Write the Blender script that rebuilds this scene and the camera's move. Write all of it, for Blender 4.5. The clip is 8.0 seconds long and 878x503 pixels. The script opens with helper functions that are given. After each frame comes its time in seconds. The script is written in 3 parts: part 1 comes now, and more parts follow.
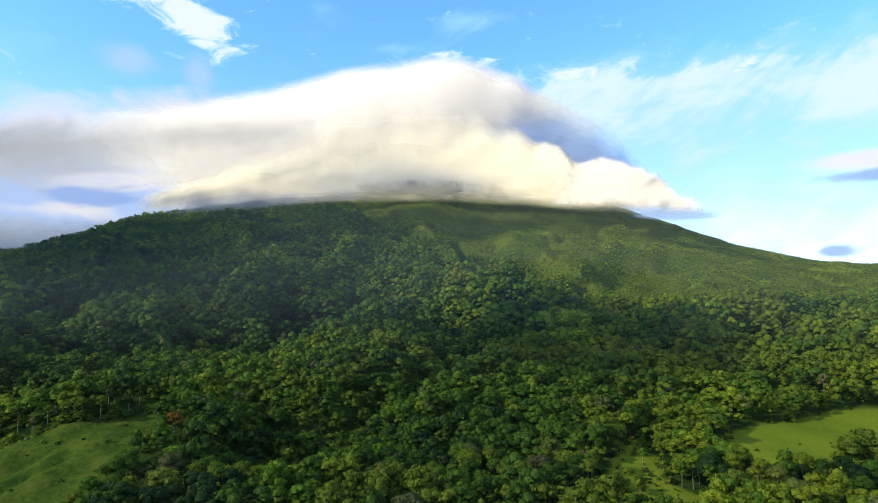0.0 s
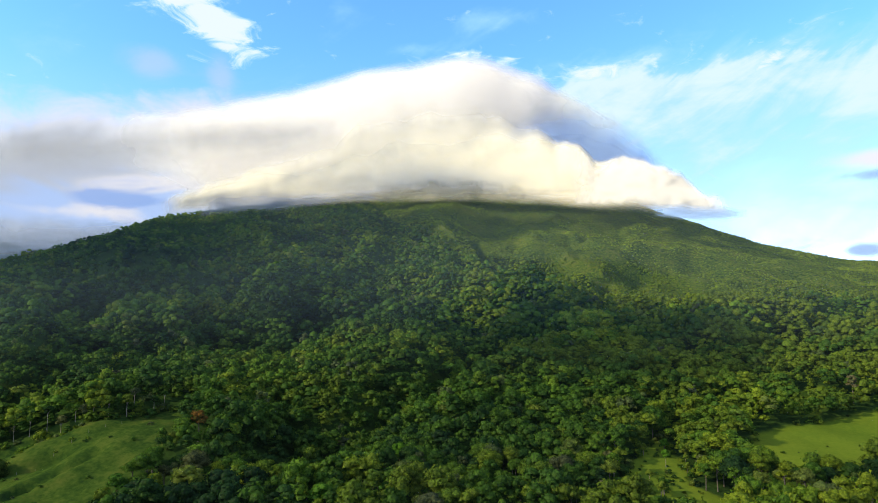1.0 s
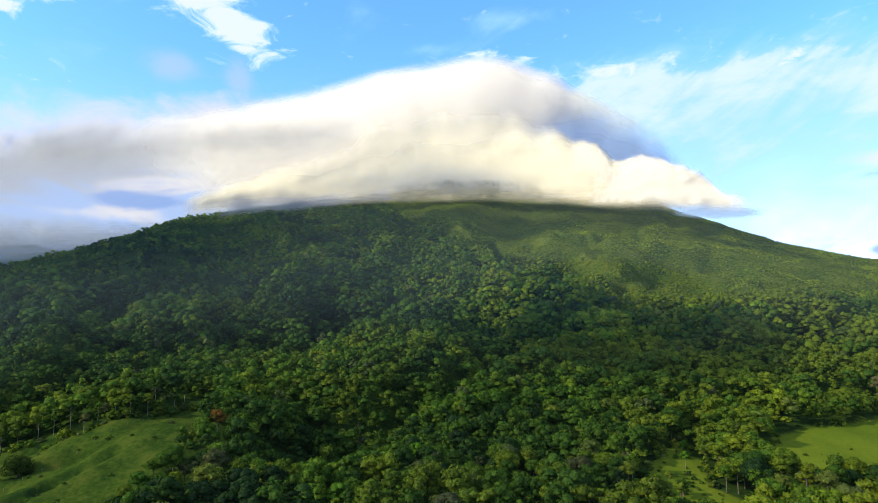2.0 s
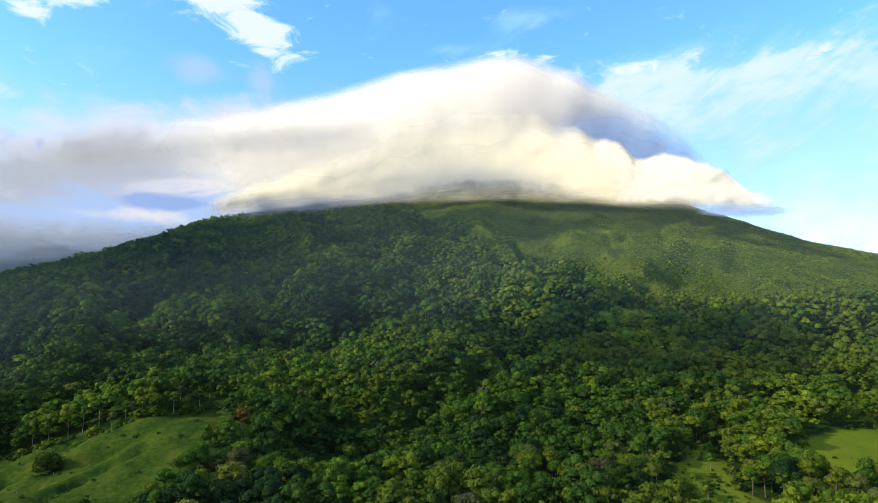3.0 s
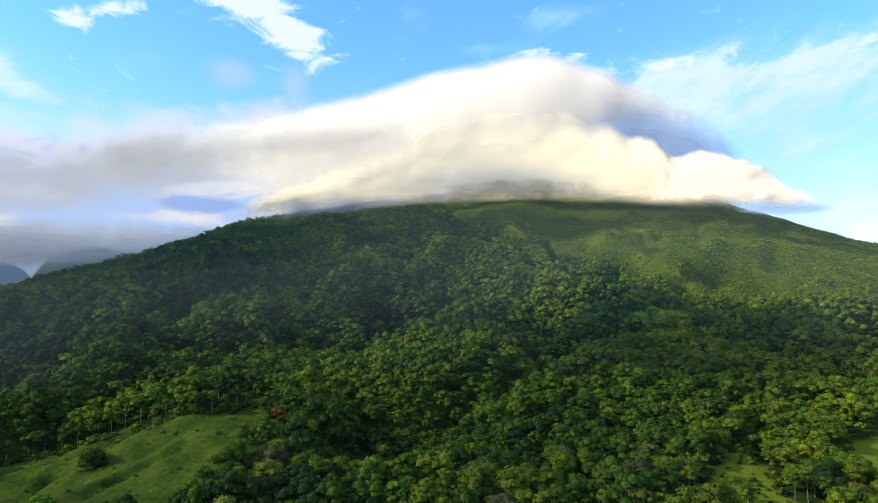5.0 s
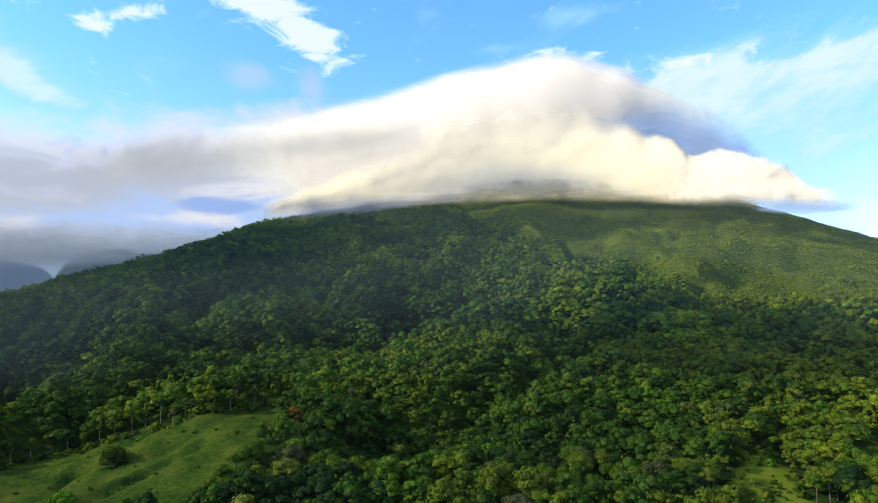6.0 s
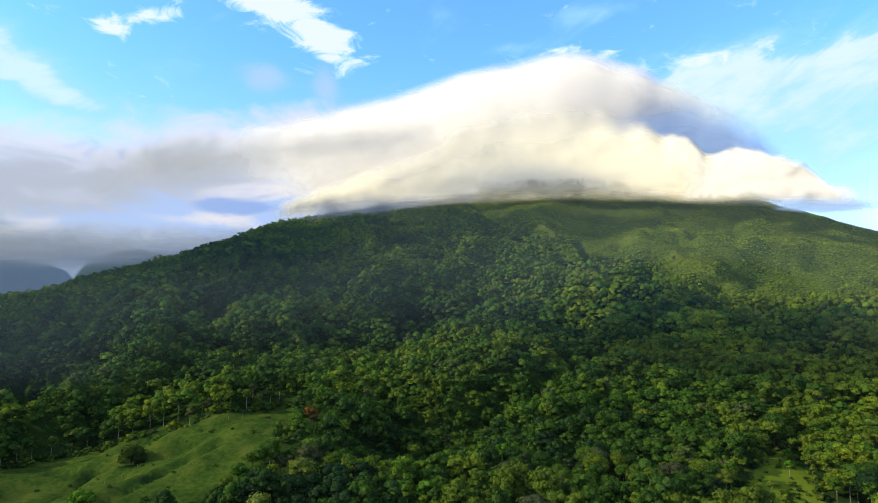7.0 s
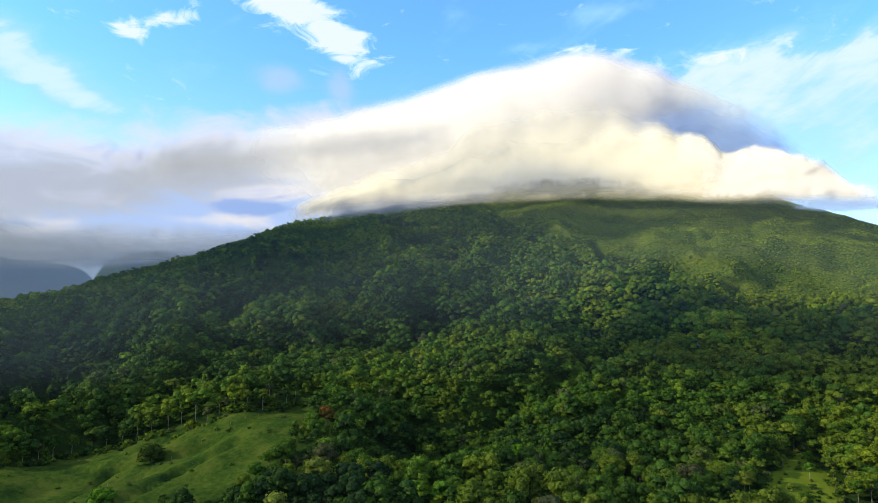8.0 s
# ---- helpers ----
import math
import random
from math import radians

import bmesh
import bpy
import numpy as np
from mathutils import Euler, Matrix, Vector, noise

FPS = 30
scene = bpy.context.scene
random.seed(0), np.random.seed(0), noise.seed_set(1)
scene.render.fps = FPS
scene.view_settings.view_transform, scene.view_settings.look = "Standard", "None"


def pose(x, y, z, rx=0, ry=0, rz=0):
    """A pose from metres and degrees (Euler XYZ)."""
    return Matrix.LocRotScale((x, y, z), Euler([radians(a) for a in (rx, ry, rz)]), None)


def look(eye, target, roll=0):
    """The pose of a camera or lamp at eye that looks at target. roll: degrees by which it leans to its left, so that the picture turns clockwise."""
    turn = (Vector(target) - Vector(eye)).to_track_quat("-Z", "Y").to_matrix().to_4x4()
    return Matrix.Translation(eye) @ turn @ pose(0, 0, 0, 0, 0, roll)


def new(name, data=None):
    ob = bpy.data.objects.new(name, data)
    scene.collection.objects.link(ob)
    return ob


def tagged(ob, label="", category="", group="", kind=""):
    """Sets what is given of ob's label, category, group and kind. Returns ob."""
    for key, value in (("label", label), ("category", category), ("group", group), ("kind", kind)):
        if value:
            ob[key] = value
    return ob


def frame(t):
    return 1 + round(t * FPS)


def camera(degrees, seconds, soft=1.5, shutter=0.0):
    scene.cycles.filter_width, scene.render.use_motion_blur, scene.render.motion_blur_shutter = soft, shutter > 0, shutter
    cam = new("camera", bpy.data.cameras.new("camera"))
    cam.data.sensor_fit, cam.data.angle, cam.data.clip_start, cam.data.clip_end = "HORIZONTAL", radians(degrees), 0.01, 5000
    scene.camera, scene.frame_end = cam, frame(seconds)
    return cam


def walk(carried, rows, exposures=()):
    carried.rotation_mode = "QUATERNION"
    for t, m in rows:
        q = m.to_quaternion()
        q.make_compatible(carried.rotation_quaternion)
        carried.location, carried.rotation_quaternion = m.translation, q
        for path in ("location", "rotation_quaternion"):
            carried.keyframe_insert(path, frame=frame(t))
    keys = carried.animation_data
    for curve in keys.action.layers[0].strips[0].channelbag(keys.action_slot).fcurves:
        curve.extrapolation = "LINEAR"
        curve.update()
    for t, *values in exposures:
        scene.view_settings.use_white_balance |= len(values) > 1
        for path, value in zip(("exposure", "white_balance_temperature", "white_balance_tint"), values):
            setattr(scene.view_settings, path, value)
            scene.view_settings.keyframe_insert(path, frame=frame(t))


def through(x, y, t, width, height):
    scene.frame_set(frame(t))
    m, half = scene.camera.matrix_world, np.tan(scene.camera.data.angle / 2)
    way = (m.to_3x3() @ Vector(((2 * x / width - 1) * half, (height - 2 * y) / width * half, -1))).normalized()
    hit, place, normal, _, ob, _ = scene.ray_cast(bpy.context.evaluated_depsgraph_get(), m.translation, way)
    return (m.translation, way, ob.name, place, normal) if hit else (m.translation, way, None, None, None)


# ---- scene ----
# Camera: a drone that hovers, backs off slowly and pans to its left.
cam = camera(70.2, 8.0, soft=0.9)
EYE, LEAN = 110.0, 0.3
TURNS = [(0.0, 0.0, 5.24), (0.5, 0.811, 5.245), (1.0, 1.852, 5.25), (1.5, 2.558, 5.26), (3.0, 5.326, 5.28), (3.5, 6.145, 5.285), (4.0, 6.897, 5.29),
         (4.5, 7.59, 5.3), (6.0, 9.752, 5.34), (6.5, 10.483, 5.35), (7.0, 11.066, 5.355), (7.5, 11.812, 5.37), (8.0, 12.418, 5.38)]
walk(cam, [(t, pose(0.0, -0.2 * t, EYE, 90 + tilt, LEAN, yaw)) for t, yaw, tilt in TURNS])

# ---- light ----
SUN_AZ, SUN_EL = -112.0, 28.0          # degrees from +y clockwise, and above the horizon
sa, se = radians(SUN_AZ), radians(SUN_EL)
TO_SUN = Vector((math.sin(sa) * math.cos(se), math.cos(sa) * math.cos(se), math.sin(se)))
sun = new("sun", bpy.data.lights.new("sun", "SUN"))
sun.data.energy, sun.data.angle, sun.data.color = 5.0, radians(0.6), (1.0, 0.86, 0.50)
sun.matrix_world = look(TO_SUN * 1000, (0, 0, 0))


class Net:
    """A node tree with short calls."""

    def __init__(self, tree):
        self.t = tree
        tree.nodes.clear()

    def node(self, kind, **fields):
        n = self.t.nodes.new(kind)
        for k, v in fields.items():
            setattr(n, k, v)
        return n

    def put(self, sock, v):
        if isinstance(v, bpy.types.NodeSocket):
            self.t.links.new(v, sock)
        elif v is not None:
            sock.default_value = v

    def m(self, op, a, b=None, c=None):
        n = self.node("ShaderNodeMath", operation=op)
        for s, v in zip(n.inputs, (a, b, c)):
            self.put(s, v)
        return n.outputs[0]

    def smooth(self, v, lo, hi, a=0.0, b=1.0):
        n = self.node("ShaderNodeMapRange", interpolation_type="SMOOTHSTEP")
        for s, w in zip(n.inputs, (v, lo, hi, a, b)):
            self.put(s, w)
        return n.outputs[0]

    def mix(self, f, a, b, blend="MIX"):
        n = self.node("ShaderNodeMix", data_type="RGBA", blend_type=blend)
        self.put(n.inputs[0], f), self.put(n.inputs[6], a), self.put(n.inputs[7], b)
        return n.outputs[2]

    def noise(self, vec, scale, detail=4.0, rough=0.55, warp=0.0):
        n = self.node("ShaderNodeTexNoise")
        self.put(n.inputs["Vector"], vec)
        n.inputs["Scale"].default_value, n.inputs["Detail"].default_value = scale, detail
        n.inputs["Roughness"].default_value, n.inputs["Distortion"].default_value = rough, warp
        return n.outputs[0]

    def vec(self, x, y, z=0.0):
        n = self.node("ShaderNodeCombineXYZ")
        for s, v in zip(n.inputs, (x, y, z)):
            self.put(s, v)
        return n.outputs[0]

    def attr(self, name):
        return self.node("ShaderNodeAttribute", attribute_name=name).outputs["Fac"]

    def ramp(self, f, stops):
        n = self.node("ShaderNodeValToRGB")
        self.put(n.inputs[0], f)
        while len(n.color_ramp.elements) < len(stops):
            n.color_ramp.elements.new(0.5)
        for e, (p, c) in zip(n.color_ramp.elements, stops):
            e.position, e.color = p, (*c, 1)
        return n.outputs[0]


def sky():
    world = bpy.data.worlds.new("world")
    scene.world = world
    world.use_nodes = True
    g = Net(world.node_tree)
    d = g.node("ShaderNodeSeparateXYZ")
    g.put(d.inputs[0], g.node("ShaderNodeTexCoord").outputs["Generated"])
    x, y, z = d.outputs
    az = g.m("MULTIPLY", g.m("ARCTAN2", x, y), 57.2958)
    el = g.m("MULTIPLY", g.m("ARCSINE", z), 57.2958)
    air = g.node("ShaderNodeTexSky", sky_type="NISHITA", sun_disc=False, sun_elevation=se, sun_rotation=sa,
                 altitude=500.0, air_density=1.3, dust_density=0.6, ozone_density=2.5)
    blue = g.mix(1.0, air.outputs[0], g.ramp(g.smooth(el, 6.0, 24.0), [(0.0, (0.235, 0.25, 0.385)), (1.0, (0.15, 0.258, 0.42))]), "MULTIPLY")

    def blob(a0, e0, wa, we, slope=0.0):
        da = g.m("SUBTRACT", az, a0)
        de = g.m("SUBTRACT", g.m("SUBTRACT", el, e0), g.m("MULTIPLY", da, slope))
        q = g.m("ADD", g.m("POWER", g.m("DIVIDE", da, wa), 2.0), g.m("POWER", g.m("DIVIDE", de, we), 2.0))
        return g.m("EXPONENT", g.m("MULTIPLY", q, -1.0))

    def total(blobs):
        s = blobs[0]
        for b in blobs[1:]:
            s = g.m("ADD", s, b)
        return s

    flat = g.vec(az, g.m("MULTIPLY", el, 2.0))
    fine = g.noise(flat, 0.16, 6.0, 0.6, 0.4)
    tilted = g.node("ShaderNodeVectorRotate", rotation_type="Z_AXIS")
    g.put(tilted.inputs["Vector"], g.vec(az, el))
    tilted.inputs["Angle"].default_value = radians(-28)
    stretch = g.node("ShaderNodeVectorMath", operation="MULTIPLY")
    g.put(stretch.inputs[0], tilted.outputs[0])
    stretch.inputs[1].default_value = (0.35, 1.4, 1.0)
    streak = g.noise(stretch.outputs[0], 0.2, 5.0, 0.55, 0.6)
    broad = g.noise(flat, 0.05, 3.0, 0.5)

    # high white veil to the right of the mountain, torn along its upper edge, thinner below
    ragged = g.m("SUBTRACT", g.m("ADD", g.m("MULTIPLY", streak, 0.6), g.m("MULTIPLY", fine, 0.4)), 0.5)
    edge = g.m("ADD", el, g.m("MULTIPLY", ragged, -11.0))
    sheet = g.m("MULTIPLY", g.smooth(edge, 22.2, 19.0), g.smooth(az, 2.0, 11.0))
    sheet = g.m("MULTIPLY", sheet, g.m("ADD", g.smooth(el, 9.0, 17.5, 0.36, 0.82), g.m("MULTIPLY", ragged, 1.9)))
    sheet = g.m("MAXIMUM", g.m("MINIMUM", sheet, 0.97), 0.0)
    veil = g.m("ADD", total([blob(-46.5, 20.0, 4.5, 2.0, -0.5), blob(-47, 18.6, 7, 2.6, -0.35), blob(-43, 17.0, 8, 1.8, -0.2), blob(60, 12, 24, 9.0), blob(33.5, 24.6, 2.6, 1.0, 0.5), blob(3, 25.5, 6, 0.9), blob(-4.4, 23.2, 2.8, 0.6, 0.1)]),
               g.m("MULTIPLY", ragged, 5.5))
    veil = g.m("MAXIMUM", sheet, g.smooth(veil, 0.3, 2.1, 0.0, 0.85))
    col = g.mix(veil, blue, g.mix(g.smooth(veil, 0.5, 0.95), (0.44, 0.82, 1.0, 1), (0.78, 0.97, 1.0, 1)))
    # bright torn patches
    shred = g.noise(flat, 0.30, 8.0, 0.62, 0.9)
    torn = g.m("ADD", total([blob(-24.2, 25.0, 5.2, 2.1, -0.45), blob(-21.2, 23.4, 2.3, 1.5), blob(-36.4, 24.0, 4.4, 0.9, 0.32), blob(-39.6, 22.4, 1.6, 0.7), blob(-27, 26.5, 5, 1.2, -0.2),
                             blob(0.6, 22.7, 1.3, 0.7), blob(4.0, 22.0, 1.6, 0.7), blob(7.5, 21.0, 0.8, 0.8), blob(27.5, 19.9, 3.2, 0.7, 0.5), blob(14, 20.4, 4, 0.9)]),
               g.m("MULTIPLY", g.m("SUBTRACT", shred, 0.55), 3.4))
    col = g.mix(g.smooth(torn, 0.2, 0.9, 0.0, 0.95), col, g.mix(g.smooth(torn, 0.5, 1.1), (0.62, 0.92, 1.0, 1), (0.90, 1.0, 0.98, 1)))
    wisp = g.m("ADD", total([blob(-27.2, 20.2, 2.4, 1.5), blob(-21.5, 20.0, 1.5, 2.2)]), g.m("MULTIPLY", g.m("SUBTRACT", fine, 0.5), 1.2))
    col = g.mix(g.smooth(wisp, 0.2, 1.1, 0.0, 0.5), col, (0.62, 0.72, 0.95, 1))
    # layered bank on the left: a pale ragged top, a grey belly that sinks to the left, lilac gaps and lit streaks below
    roll = g.noise(g.vec(g.m("MULTIPLY", az, 0.45), el), 0.34, 5.0, 0.5, 0.8)
    sway = g.m("MULTIPLY", g.m("SUBTRACT", roll, 0.5), 1.5)
    crest = g.m("ADD", 13.6, g.m("MULTIPLY", g.m("ADD", az, 48.0), 0.15))
    over = g.m("SUBTRACT", crest, g.m("ADD", el, g.m("MULTIPLY", g.m("SUBTRACT", fine, 0.5), 7.0)))
    bank = g.m("MULTIPLY", g.smooth(over, -1.6, 1.7), g.smooth(az, -5.0, -16.0))
    tone = g.mix(g.smooth(g.m("ADD", el, g.m("MULTIPLY", sway, 4.0)), 8.5, 15.0), (0.46, 0.61, 0.92, 1), (0.81, 0.845, 0.92, 1))
    keel = g.m("ADD", 15.4, g.m("MULTIPLY", g.m("ADD", az, 14.0), 0.19))
    girth = g.m("ADD", 1.3, g.m("MULTIPLY", g.m("SUBTRACT", -14.0, az), 0.055))
    belly = g.m("DIVIDE", g.m("ADD", g.m("SUBTRACT", el, keel), g.m("MULTIPLY", sway, 4.5)), girth)
    belly = g.m("MULTIPLY", g.m("EXPONENT", g.m("MULTIPLY", g.m("MULTIPLY", belly, belly), -1.0)), g.smooth(az, -9.0, -17.0))
    tone = g.mix(g.smooth(belly, 0.1, 0.95, 0.0, 0.9), tone, (0.50, 0.53, 0.58, 1))
    light = g.m("ADD", total([blob(-31.5, 7.9, 5.0, 0.7, 0.06), blob(-44, 6.3, 6.5, 1.0), blob(-26, 10.6, 5.0, 0.8, 0.1)]), g.m("MULTIPLY", sway, 2.6))
    tone = g.mix(g.smooth(light, 0.1, 1.2, 0.0, 0.95), tone, (0.86, 0.84, 0.86, 1))
    deep = g.m("ADD", total([blob(-28.5, 9.0, 4.0, 0.6), blob(-22, 9.8, 3.0, 0.7, 0.2)]), g.m("MULTIPLY", sway, 1.8))
    tone = g.mix(g.smooth(deep, 0.2, 0.8, 0.0, 0.9), tone, (0.30, 0.45, 0.82, 1))
    under = g.m("ADD", el, g.m("MULTIPLY", sway, 3.0))
    tone = g.mix(g.smooth(under, 7.4, 5.4, 0.0, 0.9), tone, (0.48, 0.53, 0.60, 1))
    tone = g.mix(g.smooth(g.m("ADD", el, g.m("MULTIPLY", sway, 0.8)), 4.9, 4.2), tone, (0.50, 0.62, 0.72, 1))
    col = g.mix(g.m("MULTIPLY", bank, 0.96), col, tone)
    # small lenticular clouds on the right
    pale = g.m("ADD", total([blob(38, 6.2, 4.0, 2.2), blob(35, 11.1, 4.3, 0.9)]), g.m("MULTIPLY", g.m("SUBTRACT", fine, 0.5), 0.5))
    col = g.mix(g.smooth(pale, 0.2, 0.8, 0.0, 0.95), col, (0.93, 0.92, 0.97, 1))
    dark = g.m("ADD", total([blob(35.0, 9.9, 4.2, 0.6), blob(32.4, 4.3, 1.6, 0.6)]), g.m("MULTIPLY", g.m("SUBTRACT", fine, 0.5), 1.3))
    col = g.mix(g.smooth(dark, 0.25, 0.9, 0.0, 0.9), col, (0.36, 0.53, 0.86, 1))
    # pale cloud added outside the view to lift the fill light
    around = g.m("MAXIMUM", g.smooth(g.m("ABSOLUTE", g.m("ADD", az, 6.0)), 55.0, 85.0), g.smooth(el, 28.0, 42.0))
    col = g.mix(g.m("MULTIPLY", around, g.smooth(broad, 0.3, 0.65, 0.25, 0.85)), col, (0.84, 0.90, 1.0, 1))
    bg = g.node("ShaderNodeBackground")
    g.put(bg.inputs[0], col)
    bg.inputs[1].default_value = 1.0
    g.put(g.node("ShaderNodeOutputWorld").inputs[0], bg.outputs[0])


sky()

# ---- the lie of the land ----
RNG = np.random.default_rng(7)
TABLE = RNG.random((256, 256))


def lattice(x, y):
    """Smooth value noise, 0 to 1."""
    xi, yi = np.floor(x).astype(int), np.floor(y).astype(int)
    fx, fy = x - xi, y - yi
    fx, fy = fx * fx * (3 - 2 * fx), fy * fy * (3 - 2 * fy)
    a, b = TABLE[xi % 256, yi % 256], TABLE[(xi + 1) % 256, yi % 256]
    c, d = TABLE[xi % 256, (yi + 1) % 256], TABLE[(xi + 1) % 256, (yi + 1) % 256]
    return (a * (1 - fx) + b * fx) * (1 - fy) + (c * (1 - fx) + d * fx) * fy


def fbm(x, y, size, octaves=4):
    total, amp, norm = 0.0, 1.0, 0.0
    for k in range(octaves):
        total = total + amp * lattice(x / size + 17.3 * k, y / size + 9.1 * k)
        norm, amp, size = norm + amp, amp * 0.5, size * 0.5
    return total / norm


def step(v, lo, hi):
    t = np.clip((v - lo) / (hi - lo), 0, 1)
    return t * t * (3 - 2 * t)


# the crest of the mountain: bearing, climb in degrees, distance
CREST = np.array([(-180, -3.0, 1600), (-90, -3.0, 1500), (-60, -2.4, 1350), (-47.5, 0.85, 1450), (-44.6, 1.45, 1490), (-41.4, 2.4, 1530), (-38.4, 3.4, 1580),
                  (-35.3, 4.4, 1640), (-32.9, 5.25, 1690), (-30.5, 6.15, 1740), (-27.9, 7.15, 1790), (-25.2, 7.95, 1840), (-21.2, 8.6, 1920), (-16, 9.6, 2050), (-9, 10.7, 2200),
                  (0, 10.9, 2300), (8, 10.5, 2350), (15, 9.5, 2350), (19.4, 7.75, 2330), (22.9, 6.1, 2300), (25.8, 5.1, 2250),
                  (28.2, 4.5, 2220), (30.6, 3.6, 2200), (33, 3.35, 2200), (36, 3.2, 2200), (50, 1.0, 2000), (90, -3.0, 1600), (180, -3.0, 1600)], float)
FINE = np.arange(-200, 200.01, 0.25)
KERNEL = np.exp(-np.linspace(-2, 2, 17) ** 2)
KERNEL /= KERNEL.sum()
CLIMB = np.convolve(np.interp(FINE, CREST[:, 0], CREST[:, 1]), KERNEL, "same")
REACH = np.convolve(np.interp(FINE, CREST[:, 0], CREST[:, 2]), KERNEL, "same")


def wash(az, r):
    """Depth of the dry washes below the cloud."""
    deep = 0.0
    for a0, w, r0, r1, d in ((1.6, 0.6, 1180, 1520, 62), (3.4, 0.34, 1080, 1450, 12), (-0.8, 0.4, 1500, 1800, 16), (10.0, 0.4, 1450, 1950, 6),
                             (14.5, 0.4, 1450, 2050, 8), (18.5, 0.5, 1200, 1700, 6)):
        bend = a0 + 0.7 * (fbm(r + 90 * a0, r * 0, 120, 2) - 0.5) + np.maximum(0, 1430 - r) * 0.0062
        deep = deep + d * np.exp(-((az - bend) / w) ** 2) * step(r, r0, r0 + 110) * step(r, r1, r1 - 90)
    return deep


def height(x, y):
    az, r = np.degrees(np.arctan2(x, y)), np.hypot(x, y)
    far = np.interp(az, FINE, REACH)
    top = far * np.tan(np.radians(np.interp(az, FINE, CLIMB)))
    u = r / far
    low = -105.0
    up = low + (top - low) * np.clip(u, 0, 1) ** 1.75
    back = top - (top + 110) * step(u, 1.0, 1.75)
    z = np.where(u < 1, up, back)
    # spurs and hollows that run down the slope
    slope = step(u, 0.14, 0.42) * step(u, 1.5, 0.9)
    calm = step(1.02 - u, -0.2, 0.35)
    spur = fbm(az / 5.0 + 0.4 * fbm(x, y, 500), r / 900.0 + 5, 1.0, 3) - 0.5
    knolls = 1 - np.abs(2 * fbm(x + 300, y - 80, 170, 3) - 1) * 2
    z = z + slope * calm * (spur * 52 * step(u, 0.2, 0.8) + (fbm(x, y, 300, 3) - 0.5) * 56 + (knolls - 0.5) * (30 + 22 * step(u, 0.3, 0.5) * step(u, 0.8, 0.6)))
    hollows = fbm(az / 4.2 + 0.8 * fbm(x + 70, y, 380) + 11.0, r / 620.0 + 2.0, 1.0, 3) - 0.5
    z = z + hollows * 105 * step(u, 0.3, 0.46) * step(u, 0.97, 0.78) * (1 - 0.65 * step(az, 1, 7) * step(u, 0.5, 0.64))
    ribs = fbm(az / 3.8 + 0.5 * fbm(x, y, 420) + 3.0, r / 1500.0, 1.0, 3) - 0.5
    z = z + ribs * 45 * step(az, 1, 8) * step(u, 0.58, 0.76) * step(u, 1.0, 0.86)
    z = z + (fbm(x + 900, y, 60, 3) - 0.5) * 9 * step(r, 150, 400)
    z = z - wash(az, r)
    # a ravine that cuts through the lower forest
    for (ax, ay), (bx, by), w, d in (((40, 640), (-90, 355), 28, 24), ((-130, 310), (-200, 240), 30, 10), ((-330, 900), (-190, 620), 28, 28), ((330, 1000), (210, 720), 34, 20),
                                     ((-205, 870), (-170, 740), 22, 32), ((-265, 1210), (-225, 1080), 26, 28), ((-150, 500), (-95, 410), 20, 12), ((-400, 900), (-330, 760), 26, 26),
                                     ((-30, 900), (10, 740), 24, 26), ((120, 820), (90, 690), 22, 22)):
        t = np.clip(((x - ax) * (bx - ax) + (y - ay) * (by - ay)) / ((bx - ax) ** 2 + (by - ay) ** 2), 0, 1)
        gap = np.hypot(x - ax - t * (bx - ax), y - ay - t * (by - ay)) + 26 * (fbm(x, y, 50, 2) - 0.5)
        z = z - d * np.exp(-(gap / w) ** 2)
    # far hills
    for a0, r0, h, wa, wr in ((-50.4, 4600, 445, 10.6, 330), (-33.6, 3500, 415, 8.9, 300), (-33.5, 3800, 440, 6.8, 260), (40, 3600, 330, 7.0, 700), (-66, 4300, 330, 9, 500)):
        z = np.maximum(z, -110 + (h + 110 * (fbm(x, y, 420, 5) - 0.5) + 34 * (fbm(x, y, 60, 3) - 0.5)) * np.exp(-np.abs((az - a0) / wa) ** 7 - ((r - r0) / wr) ** 2))
    # rolling pasture low on the left
    meadow = pasture(x, y)
    z = z + meadow * step(x, 60, 20) * (1.2 * np.sin((x * 0.88 - y * 0.47) / 7.5 + 6 * fbm(x, y, 80, 3)) + 1.9 * (fbm(x, y, 14, 2) - 0.5))
    for (ax, ay), (bx, by), w, d in (((-276, 285), (-280, 340), 5, 6), ((-280, 340), (-232, 358), 5, 6), ((-228, 280), (-220, 316), 4, 5), ((-220, 316), (-204, 352), 4, 5), ((-300, 360), (-250, 392), 5, 6), ((-250, 300), (-252, 326), 4, 6), ((-330, 330), (-300, 345), 5, 6)):
        t = np.clip(((x - ax) * (bx - ax) + (y - ay) * (by - ay)) / ((bx - ax) ** 2 + (by - ay) ** 2), 0, 1)
        gap = np.hypot(x - ax - t * (bx - ax), y - ay - t * (by - ay)) + 7 * (fbm(x, y, 18, 2) - 0.5)
        z = z - meadow * d * np.exp(-(gap / w) ** 2)
    return z + EYE


